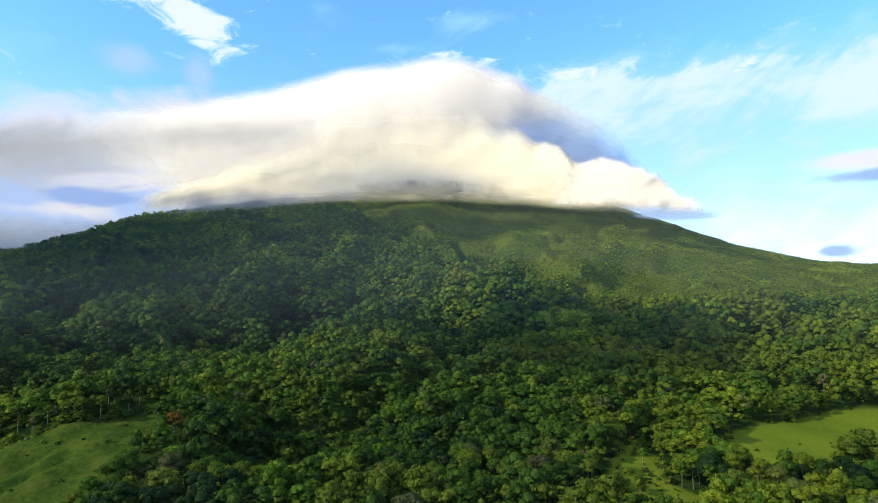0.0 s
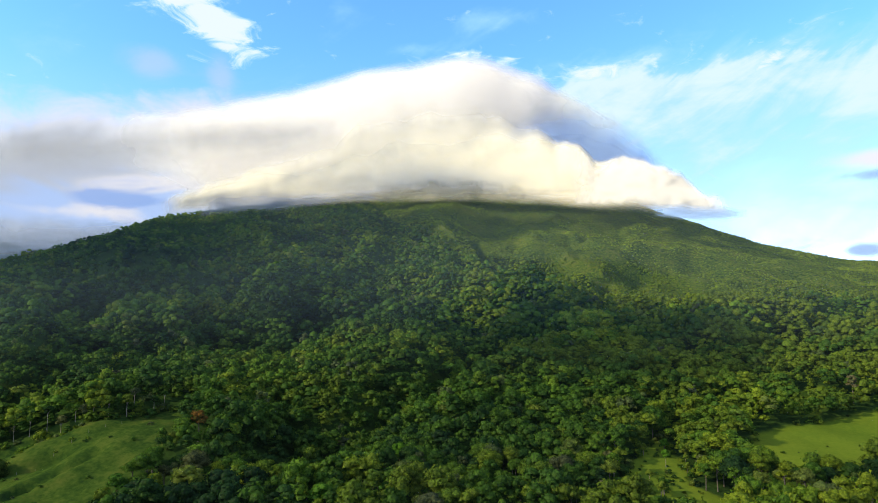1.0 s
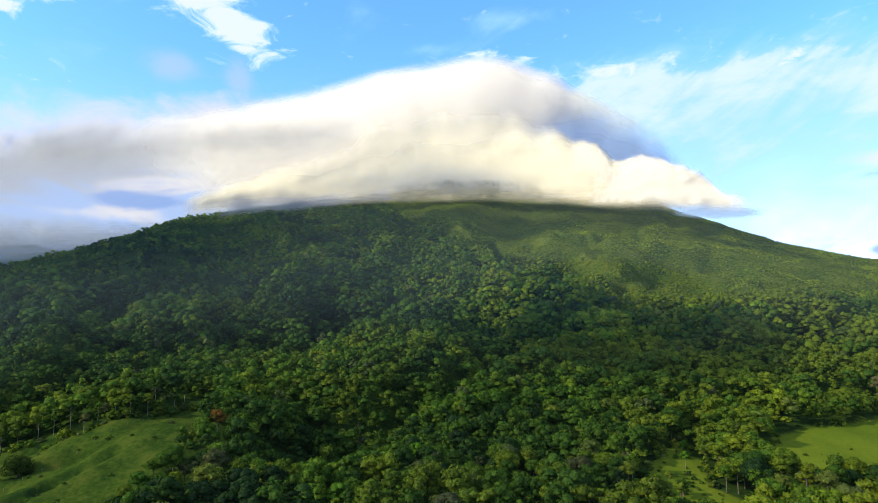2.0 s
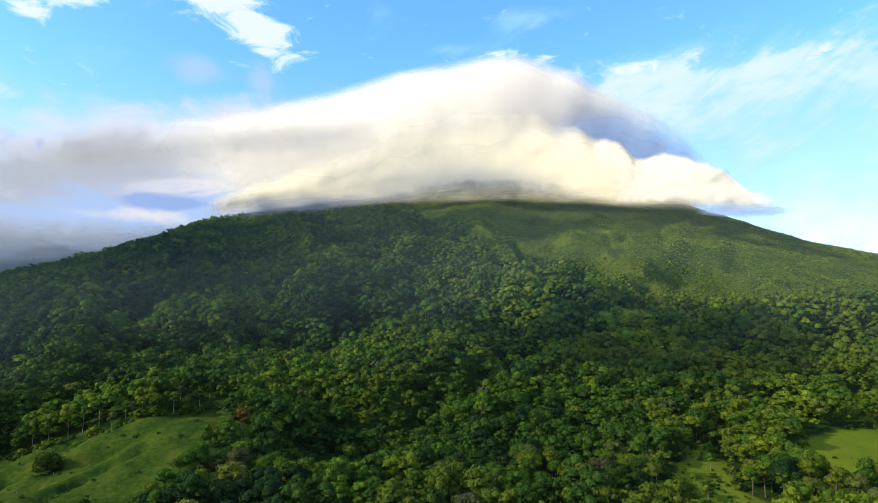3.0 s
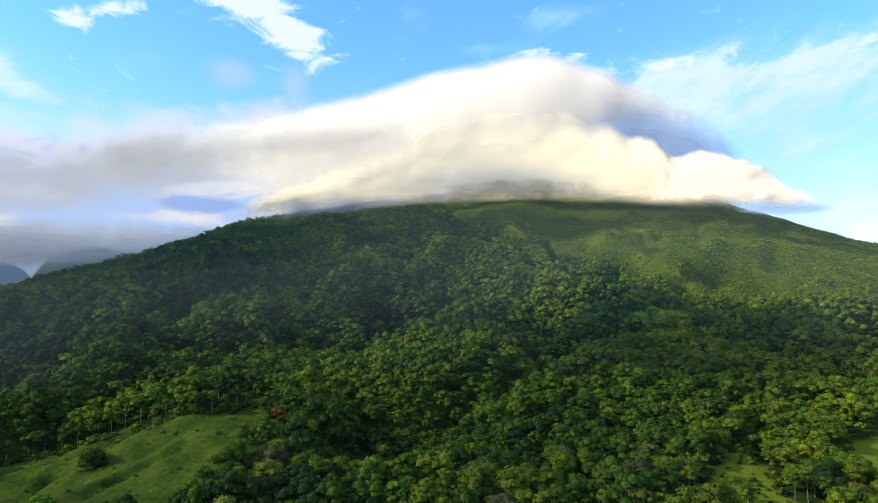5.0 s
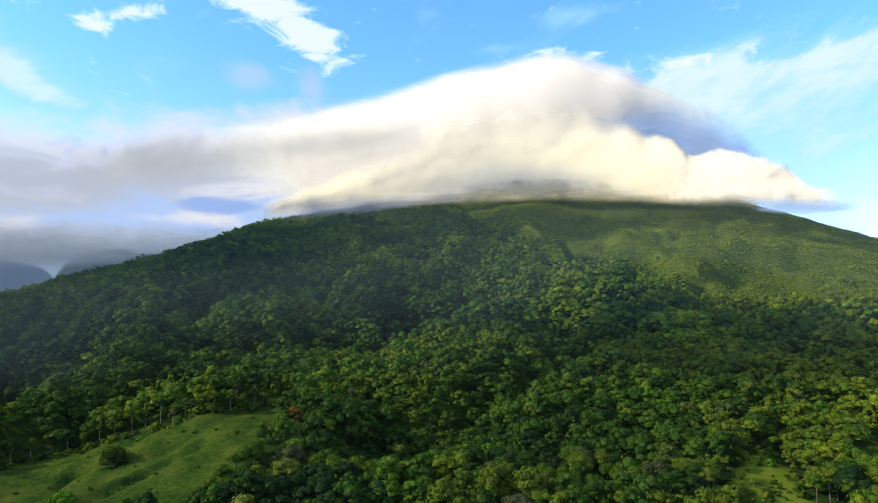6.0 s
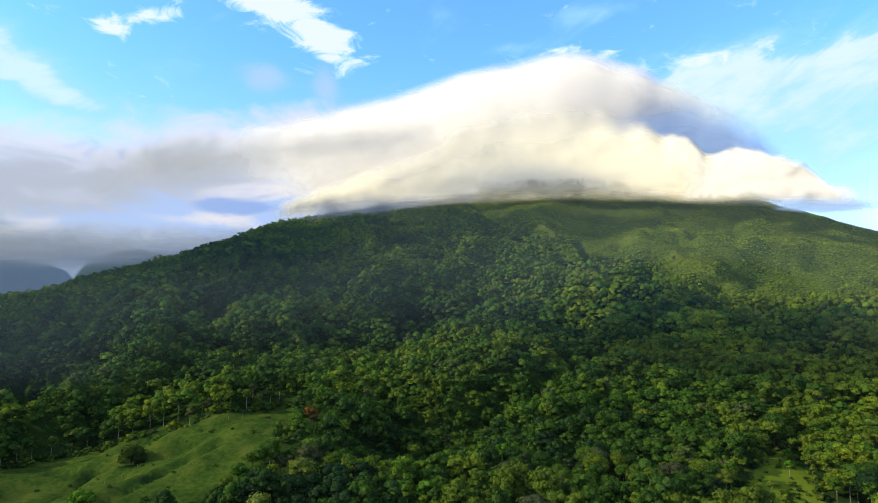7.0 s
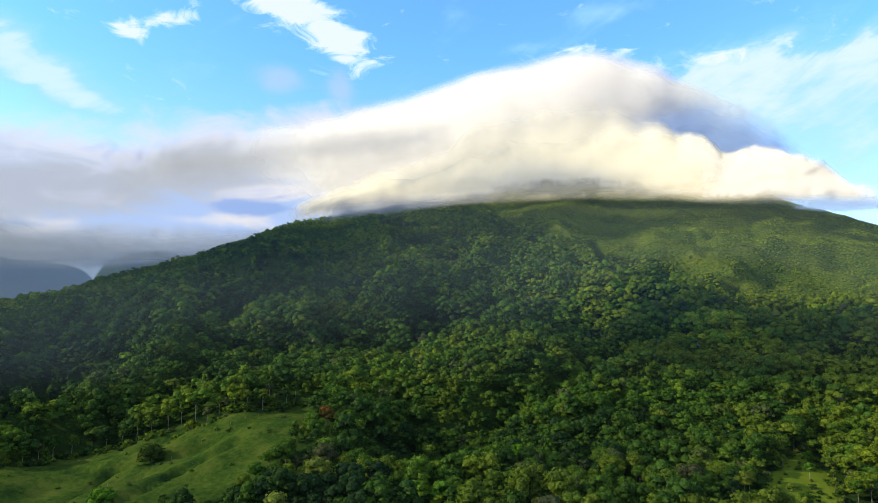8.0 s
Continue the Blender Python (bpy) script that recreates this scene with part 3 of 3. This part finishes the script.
def tree_meshes(wide, stem, tall, lumps, leaves, leaf, girth=0.42):
    vs, fs = limb((0, 0, -1.0), (0.2, 0.1, stem + tall * 0.3), girth, girth * 0.5)
    for k in range(4):
        a = k * 1.6 + rng.random()
        v, f = limb((0.1, 0.05, stem * rng.uniform(0.72, 0.95)), (math.cos(a) * wide * 0.6, math.sin(a) * wide * 0.6, stem + tall * 0.25), 0.2, 0.08, 5)
        fs += [tuple(i + len(vs) for i in q) for q in f]
        vs += v
    trunk = mesh_of("trunk", vs, fs, BARK, True)
    v, f, soft = crown(rng, wide, tall, lumps, 2, leaves, leaf)
    return trunk, mesh_of("crown", v + np.array((0, 0, stem + tall * 0.1)), f, LEAF_ONE, soft)


NEAR = [tree_meshes(5.6, 12, 7.4, 11, 1500, 0.42), tree_meshes(4.6, 12, 6.8, 9, 1200, 0.4), tree_meshes(6.8, 13, 7.8, 13, 1900, 0.44),
        tree_meshes(3.6, 7, 5.2, 8, 900, 0.36), tree_meshes(5.2, 15, 4.4, 9, 1200, 0.4), tree_meshes(3.2, 12, 7.0, 8, 900, 0.36)]
TREE_LABELS = ["broad rainforest tree with a full green crown", "green rainforest tree with a rounded crown", "wide spreading rainforest tree with a lumpy crown",
               "small bushy rainforest tree with a dense crown", "tall rainforest tree with a flat crown", "slender rainforest tree with a narrow crown"]


def tree(k, x, y, size=1.0, turn=0.0, leaf=None, label="", group="trees at the forest's near edge"):
    x, y = float(x), float(y)
    ob = new("tree")
    ob.matrix_world = pose(x, y, float(height(np.array(x), np.array(y))), 0, 0, turn) @ Matrix.Diagonal((size, size, size, 1))
    for name, me in zip(("trunk", "crown"), NEAR[k]):
        if leaf and name == "crown":
            me = me.copy()
            me.materials[0] = leaf
        o = new(name, me)
        o.parent = ob
    return tagged(ob, label or TREE_LABELS[k], "tree", group)


x, y = spread(285, 520, 8.0, AZ0, AZ1, rng)
k = nearest(x, y)
x, y = x[k], y[k]
for a, b in zip(x, y):
    tree(int(rng.integers(0, 6)), a, b, rng.uniform(0.6, 1.05), rng.uniform(0, 360))


# ---- single things in the pastures ----
def at(az, r):
    return r * math.sin(radians(az)), r * math.cos(radians(az))


def tinted(name, dark, light):
    """Foliage of one colour."""
    mat, g = material(name)
    pos = g.node("ShaderNodeNewGeometry")
    d = g.node("ShaderNodeBsdfDiffuse")
    n = g.m("ADD", g.m("MULTIPLY", g.noise(pos.outputs["Position"], 0.8, 3.0), 0.5), g.m("MULTIPLY", pos.outputs["Random Per Island"], 0.5))
    g.put(d.inputs[0], g.ramp(n, [(0.25, dark), (0.75, light)]))
    g.put(g.node("ShaderNodeOutputMaterial").inputs[0], d.outputs[0])
    return mat


BLOSSOM = tinted("orange_blossom", (0.040, 0.050, 0.012), (0.15, 0.066, 0.014))
FRESH = tinted("fresh_green", (0.024, 0.070, 0.006), (0.068, 0.150, 0.012))
SUNNY = tinted("sunny_green", (0.050, 0.086, 0.010), (0.125, 0.165, 0.018))
TAN = tinted("tan_blossom", (0.06, 0.066, 0.026), (0.125, 0.112, 0.05))
DEEP = tinted("deep_green", (0.014, 0.028, 0.006), (0.040, 0.064, 0.010))
PALE_BARK = plain("pale_bark", (0.12, 0.11, 0.085), (0.34, 0.31, 0.25), 0.8)
WOOD = plain("grey_wood", (0.10, 0.09, 0.07), (0.24, 0.22, 0.18), 4.0)

trunk, top = tree_meshes(3.6, 9, 4.4, 8, 420, 0.5, 0.24)
trunk.materials[0] = PALE_BARK
NEAR.append((trunk, top))
TREE_LABELS.append("slim tree with a pale bare trunk")
trunk, top = tree_meshes(2.8, 12, 3.0, 6, 330, 0.55, 0.2)
trunk.materials[0] = PALE_BARK
NEAR.append((trunk, top))
TREE_LABELS.append("tall palm-like tree with a pale trunk")
NEAR.append(tree_meshes(5.2, 3.0, 5.2, 12, 1500, 0.38))
TREE_LABELS.append("low rounded tree with leaves down to the grass")

tree(1, *at(-22.57, 394), 1.0, 40, BLOSSOM, "forest tree in orange blossom", "single trees")
tree(8, *at(-36.8, 432), 1.5, 80, DEEP, "dark rounded tree standing alone in the pasture", "single trees")
tree(8, *at(-40.2, 358), 1.15, 10, FRESH, "bright green bushy tree at the pasture's edge", "single trees")
tree(0, *at(-5.5, 345), 0.8, 10, FRESH, "bright green tree among darker forest trees", "single trees")
tree(0, *at(-14.5, 388), 0.75, 60, FRESH, "bright green tree among darker forest trees", "single trees")
tree(5, *at(31.2, 590), 1.3, 20, TAN, "slender tree in tan blossom above the pasture", "single trees")
tree(2, *at(16.6, 428), 1.0, 100, None, "", "single trees")
for k in range(20):
    az = -45.5 + 20.5 * k / 19 + float(rng.uniform(-0.35, 0.35))
    r = float(np.interp(az, [-60, -46, -44, -41, -35, -29, -24], [500, 482, 500, 500, 468, 456, 474])) + float(rng.uniform(2, 12))
    tree(6 + int(rng.random() > 0.75), *at(az, r), float(rng.uniform(0.7, 1.1)), float(rng.uniform(0, 360)), None, "", "pale trees along the pasture")
for k in range(9):
    tree(6 + int(rng.random() > 0.4), *at(12.9 + float(rng.uniform(-0.9, 0.9)), 352 + float(rng.uniform(-18, 18))), float(rng.uniform(0.8, 1.1)), float(rng.uniform(0, 360)), None, "", "pale trees by the glade")


def bush_mesh(wide, tall):
    v, f, soft = crown(rng, wide, tall, 4, 1, 120, 0.22)
    return mesh_of("bush", v + np.array((0, 0, tall * 0.3)), f, LEAF_ONE, soft)


BUSHES = [bush_mesh(1.3, 1.0), bush_mesh(1.9, 1.6), bush_mesh(1.0, 1.3)]


def scatter_bushes(count, az0, az1, r0, r1):
    placed = 0
    while placed < count:
        x, y = at(float(rng.uniform(az0, az1)), float(rng.uniform(r0, r1)))
        if pasture(np.array(x), np.array(y)) > 0.9:
            ob = new("bush", BUSHES[int(rng.integers(0, 3))])
            k = float(rng.uniform(0.5, 1.2))
            ob.matrix_world = pose(x, y, float(height(np.array(x), np.array(y))), 0, 0, float(rng.uniform(0, 360))) @ Matrix.Diagonal((k, k, k * 0.9, 1))
            tagged(ob, "low green bush growing in the open pasture", "bush", "bushes in the pastures")
            placed += 1


for k in range(64):
    az = -47.5 + 23.0 * k / 63 + float(rng.uniform(-0.3, 0.3))
    r = float(np.interp(az, [-60, -46, -44, -41, -35, -29, -24], [500, 482, 500, 500, 468, 456, 474])) + float(rng.uniform(-4, 5))
    x, y = at(az, r)
    ob = new("bush", BUSHES[k % 3])
    q = float(rng.uniform(1.4, 3.0))
    ob.matrix_world = pose(x, y, float(height(np.array(x), np.array(y))), 0, 0, k * 71) @ Matrix.Diagonal((q, q, q, 1))
    tagged(ob, "leafy green bush at the foot of the forest", "bush", "bushes along the forest")


def edge_bushes(count, az0, az1, r0, r1):
    """Bushes where the meadow ends."""
    placed = 0
    while placed < count:
        x, y = at(float(rng.uniform(az0, az1)), float(rng.uniform(r0, r1)))
        if 0.08 < pasture(np.array(x), np.array(y)) < 0.75:
            ob = new("bush", BUSHES[int(rng.integers(0, 3))])
            k = float(rng.uniform(1.0, 2.8))
            ob.matrix_world = pose(x, y, float(height(np.array(x), np.array(y))), 0, 0, float(rng.uniform(0, 360))) @ Matrix.Diagonal((k, k, k, 1))
            tagged(ob, "leafy green bush at the foot of the forest", "bush", "bushes along the forest")
            placed += 1


edge_bushes(30, 22.5, 37, 380, 640)
edge_bushes(40, 13, 21, 290, 430)
edge_bushes(30, -46, -23, 320, 460)
for k in range(13):
    tree(int(rng.choice([3, 3, 6, 8])), *at(float(rng.uniform(14.2, 19.4)), float(rng.uniform(305, 400))), float(rng.uniform(0.45, 0.8)), float(rng.uniform(0, 360)), (FRESH, SUNNY, SUNNY, None)[k % 4],
         "young tree growing in the sunny glade", "trees in the glade")
scatter_bushes(46, -47, -26, 340, 500)
scatter_bushes(7, 24, 36, 400, 600)
scatter_bushes(80, 14, 24, 296, 410)


def fence_post(x, y, lean):
    bm = bmesh.new()
    bmesh.ops.create_cone(bm, cap_ends=True, segments=8, radius1=0.11, radius2=0.085, depth=1.9, matrix=Matrix.Translation((0, 0, 0.75)))
    bmesh.ops.bevel(bm, geom=[e for e in bm.edges if e.calc_face_angle(0) > 1.2], offset=0.02, segments=1, affect="EDGES")
    me = bpy.data.meshes.new("fence_post")
    bm.to_mesh(me)
    bm.free()
    me.materials.append(WOOD)
    ob = new("fence_post", me)
    ob.matrix_world = pose(x, y, float(height(np.array(x), np.array(y))), lean, lean * 0.6, 20 * lean)
    return tagged(ob, "weathered grey wooden fence post standing in grass", "fence post", "fence posts")


for k in range(12):
    x, y = at(-41.0 + 1.15 * k, 405 + 4.2 * k)
    fence_post(x, y, float(rng.uniform(-4, 4)))


# ---- clouds on the mountain ----
def cloud(name, label, outline, far, depth, sheets, rim, hem, tear, mat, bulge=300.0, lumps=14.0, ends=2.4, knobs=0.2):
    """A bank of vapour: bulging sheets behind one another, thin at the rim. The outline: bearing, upper and lower edge in degrees; depths in metres."""
    bearings, tops, bottoms = (np.array(c, float) for c in zip(*outline))
    na, ne = 130, 44
    az = np.linspace(bearings[0], bearings[-1], na)
    ker = np.ones(5) / 5
    top, bot, rims = (np.convolve(np.pad(np.interp(az, bearings, np.broadcast_to(e, len(bearings))), 2, "edge"), ker, "valid") for e in (tops, bottoms, rim))
    top = top + knobs * (fbm(az + 40, az * 0, 1.7, 3) - 0.5) * 2
    mid, half = (top + bot) / 2, (top - bot) / 2
    whole = new(name) if sheets > 1 else None
    for k in range(sheets):
        s = k / max(1, sheets - 1)
        A, P = np.meshgrid(az, np.linspace(-1.0, 1.0, ne), indexing="ij")
        E = mid[:, None] + half[:, None] * P
        u = (A - az[0]) / (az[-1] - az[0]) * 2 - 1
        body = np.sqrt(np.clip(1 - np.clip(P, 0, 1) ** 2 * 0.92, 0, 1)) * (1 - u ** 2 * 0.92)
        D = np.interp(A, bearings, np.broadcast_to(far, len(bearings))) - depth * s - bulge * body - lumps * (fbm(A + 7 * k, E * 1.5, 3.5, 3) - 0.5)
        ra, re = np.radians(A), np.radians(E)
        v = np.stack([D * np.sin(ra), D * np.cos(ra), EYE + D * np.tan(re)], -1).reshape(-1, 3)
        room = np.minimum(np.minimum((1 - P) * half[:, None] / rims[:, None], (1 + P) * half[:, None] / hem), (1 - np.abs(u)) * (az[-1] - az[0]) / 2 / ends)
        me = mesh_of(name, v, grid(na, ne)[:, ::-1], mat, True, cover=(room - 0.35 * s).ravel(), tear=np.full(na * ne, tear))
        if whole:
            new("billow", me).parent = whole
        else:
            whole = new(name, me)
    return tagged(whole, label, "cloud")


VAPOUR = cloud_material("vapour", 0.005, 0.92, (0.765, 0.75, 0.765))
# cream albedo paints in part of the sun's warm light
CREAM = cloud_material("cream_vapour", 0.006, 0.92, (0.88, 0.84, 0.72))
cloud("cap_cloud", "smooth white cap cloud over the hidden summit",
      [(-33, 15.4, 11.6), (-27, 16.7, 9.8), (-21.7, 17.9, 7.6), (-18.4, 18.9, 7.6), (-14.6, 20.0, 8.0), (-11.6, 21.0, 9), (-7.5, 22.1, 10), (-3.3, 22.6, 10), (0.2, 23.3, 10), (2.6, 23.0, 10),
       (5.2, 22.0, 10), (7.3, 21.3, 11), (9.3, 20.0, 11), (12.3, 18.2, 11), (15.3, 16.0, 10.5), (18, 12.4, 10)], 3300, 120, 2, 1.6, 4.0, 0.8, VAPOUR, 480, 8.0, ends=11.0, knobs=0.06)
cloud("collar_cloud", "cream sunlit cloud wrapped round the upper slope",
      [(-26.4, 8.4, 7.3), (-24.8, 10.3, 7.6), (-22.4, 11.1, 7.9), (-20.4, 11.9, 8.1), (-17.6, 13.2, 8.4), (-14.5, 15.2, 8.9), (-9.5, 18.6, 9.4), (-4.3, 20.2, 9.5), (0.9, 20.0, 9.5), (4.6, 18.2, 9.3),
       (8.7, 15.8, 9.0), (11.2, 14.5, 8.6), (13.5, 13.2, 8.3), (14.9, 13.4, 8.1), (16.6, 12.7, 7.9), (18.5, 11.9, 7.7), (20.3, 10.8, 7.6), (22.1, 9.5, 7.5), (23.6, 8.4, 7.4)],
      np.linspace(2040, 2170, 19), 130, 2, [1.5, 1.3, 1.2, 1.4, 2.2, 4.2, 6.2, 7.0, 6.4, 3.6, 1.0, 0.7, 0.6, 0.6, 0.6, 0.7, 0.8, 0.9, 0.9], 1.6, 0.7, CREAM, 120, 12, ends=2.6, knobs=0.6)
# blue albedo paints the shade right of the cap
SHADED = cloud_material("shaded_vapour", 0.004, 0.8, (0.25, 0.37, 0.68), 0.04)
cloud("lee_cloud", "cloud with blue shade painted in, right of the summit",
      [(3, 17.2, 10), (6, 18.2, 9.6), (9, 18.7, 9.2), (11.5, 18.6, 8.8), (14, 17.7, 8.4), (16.2, 15.9, 8.0), (17.8, 13.8, 7.8), (19.0, 12.4, 7.6)],
      np.linspace(2210, 2450, 8), 40, 2, 3.6, 1.0, 0.6, SHADED, 0, 8, ends=3.4, knobs=0.2)
GREY = cloud_material("grey_vapour", 0.0035, 0.44, (0.385, 0.405, 0.46), 0.2)
cloud("stratus_cloud", "soft grey stratus tongue reaching in before the cap cloud",
      [(-42, 14.0, 8.0), (-36, 15.0, 9.6), (-30, 16.0, 10.9), (-24, 17.0, 12.0), (-20, 17.7, 12.4), (-16.7, 17.9, 12.8), (-13.6, 18.0, 13.8), (-10.0, 17.4, 15.0)],
      [2900, 2700, 2560, 2420, 2360, 2320, 2280, 2250], 90, 2, 3.0, 2.8, 1.3, GREY, 60, 8, ends=6.0)
THIN = cloud_material("thin_vapour", 0.004, 0.6, (0.71, 0.76, 0.79))
cloud("cloud_bank", "grey layered cloud bank over the far hills",
      [(-70, 9, 3.6), (-60, 9, 3.8), (-50, 8.5, 3.1), (-45, 8, 3.1), (-40, 7.6, 3.3), (-36, 7.6, 3.8), (-32, 7.8, 4.4), (-27, 7.8, 4.8), (-21, 7.4, 4.8)], 3400, 200, 2, 2.5, 0.7, 1.2, THIN, 60)

# blue albedo paints the shaded base at the collar's right end
THIN_BLUE = cloud_material("blue_vapour", 0.006, 0.85, (0.22, 0.32, 0.56), 0.04)
PUFF = cloud_material("puffed_vapour", 0.014, 0.85, (0.72, 0.70, 0.70))
cloud("cloud_puff", "ragged lumps of cloud at the lee end of the collar",
      [(10, 14.4, 9.2), (13.4, 13.3, 8.8), (14.9, 13.5, 8.5), (16.6, 12.8, 8.2), (18.5, 12.0, 7.9), (20.3, 11.0, 7.7), (22.1, 9.7, 7.6), (23.6, 8.6, 7.6)], 1800, 40, 1, 1.1, 1.2, 2.4, PUFF, 20, 40, ends=3.0, knobs=0.9)
cloud("cloud_puff", "cloud sheet painted shade blue below the collar's right end",
      [(17.0, 9.0, 7.9), (19.0, 9.0, 7.5), (21, 8.9, 7.2), (23, 8.6, 7.2), (25.0, 8.2, 7.4)], 1760, 40, 1, 0.9, 0.5, 1.2, THIN_BLUE, 0, 10, ends=2.0)
DUSK = cloud_material("dim_vapour", 0.010, 0.40, (0.74, 0.68, 0.57), 0.1)
cloud("cloud_puff", "soft grey hem of cloud lying over the ridge",
      [(-18, 10.5, 8.5), (-13.4, 11.0, 9.1), (-9.4, 11.5, 9.5), (-2, 11.5, 9.6), (3, 11.5, 9.5), (6, 11.3, 9.3), (11, 10.8, 8.8), (16, 10.1, 8.3), (18.5, 9.6, 7.7)], 1860, 40, 1, 1.4, 1.2, 1.5, DUSK, 0, 20, ends=3.4)
SHRED = cloud_material("shredded_vapour", 0.016, 0.5, (0.42, 0.40, 0.30), 0.1)
cloud("cloud_puff", "thin dim shreds of cloud trailing over the ridge",
      [(-8, 11.4, 9.8), (-4, 11.9, 9.9), (0, 12.0, 9.9), (4, 11.9, 9.8), (7, 11.2, 9.6)], 1840, 40, 1, 1.2, 0.9, 3.2, SHRED, 0, 20, ends=3.0)
# blue-grey albedo paints the shade under the collar's left end
HEM = cloud_material("shaded_hem", 0.008, 0.66, (0.42, 0.46, 0.56), 0.08)
cloud("cloud_puff", "sheet painted blue-grey for shade under the collar",
      [(-23.4, 9.3, 7.8), (-21.4, 10.6, 8.1), (-18, 11.0, 8.4), (-14, 11.0, 9.0), (-10, 11.0, 9.6), (-7, 11.0, 9.8)], 1790, 40, 1, 1.6, 0.8, 1.1, HEM, 0, 16, ends=2.2)


def drifting(x, y, z, along, across, turn, dense=3.0):
    """An unseen cloud, placed up-sun so that its shadow falls on the slope."""
    n = 40
    U, W = np.meshgrid(np.linspace(-1, 1, n), np.linspace(-1, 1, n), indexing="ij")
    c, q = math.cos(radians(turn)), math.sin(radians(turn))
    V = np.stack([x + U * along * c - W * across * q, y + U * along * q + W * across * c, z + 60 * (1 - U ** 2 - W ** 2) + 30 * fbm(U * 3, W * 3, 1.0)], -1).reshape(-1, 3)
    cover = np.minimum((1 - np.sqrt(U ** 2 + W ** 2)) / 0.32, dense)
    me = mesh_of("shadow_cloud", V, grid(n, n), SHADOW_VAPOUR, True, cover=cover.ravel(), tear=np.full(n * n, 1.0))
    return tagged(new("shadow_cloud", me), "unseen cloud added to shade the slope", "cloud", "loose clouds")


SHADOW_VAPOUR = cloud_material("shadow_vapour", 0.0022, 0.93)
# added out of view to shade left slope, right-hand band and ridge
drifting(-3250, 75, 1435, 980, 620, 20, 1.8)
drifting(-1615, -18, 1085, 340, 150, 53)
drifting(-1720, 1045, 1085, 1000, 235, 25, 1.1)

# blue sheets that stand in for aerial haze over the hills
HILL_HAZE = cloud_material("hill_haze", 0.003, 0.45, (0.44, 0.58, 0.80))
FAR_HAZE = cloud_material("mist", 0.003, 0.45, (0.50, 0.68, 0.95))
cloud("mist", "thin blue sheet that imitates haze on the far hills", [(-75, 6.4, -3), (-60, 6.4, -3), (-50, 6.2, -3), (-42, 6.2, -2), (-36, 6.2, -1), (-33, 6.2, 0.5)], 4050, 60, 1, 1.8, 2.0, 0.5, FAR_HAZE, 30)


cloud("mist", "pale blue sheet that imitates haze on the nearer hill", [(-60, 5.4, -3), (-50, 5.4, -3), (-42, 5.4, -2), (-36, 5.6, -1), (-31, 5.8, 1.0), (-26, 6, 3)], 3080, 60, 1, 1.8, 2.0, 0.5, HILL_HAZE, 30)


def haze():
    """A faint blue sheet that imitates haze, fitted to the camera's view."""
    az, el = np.linspace(-54, 42, 97), np.linspace(-17, 11, 60)
    A, E = np.meshgrid(az, el, indexing="ij")
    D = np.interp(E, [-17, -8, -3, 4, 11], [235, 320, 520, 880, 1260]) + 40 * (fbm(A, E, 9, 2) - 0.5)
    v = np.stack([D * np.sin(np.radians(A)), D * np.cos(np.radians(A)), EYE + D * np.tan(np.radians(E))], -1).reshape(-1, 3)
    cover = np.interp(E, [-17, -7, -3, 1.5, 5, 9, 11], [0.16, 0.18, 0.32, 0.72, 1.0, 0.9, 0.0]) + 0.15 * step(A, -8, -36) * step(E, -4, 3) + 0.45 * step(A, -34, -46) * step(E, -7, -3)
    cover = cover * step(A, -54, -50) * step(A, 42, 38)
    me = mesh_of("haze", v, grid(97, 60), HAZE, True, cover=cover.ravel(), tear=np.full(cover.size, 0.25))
    return tagged(new("haze", me), "thin blue sheet that imitates haze before the slope", "haze")


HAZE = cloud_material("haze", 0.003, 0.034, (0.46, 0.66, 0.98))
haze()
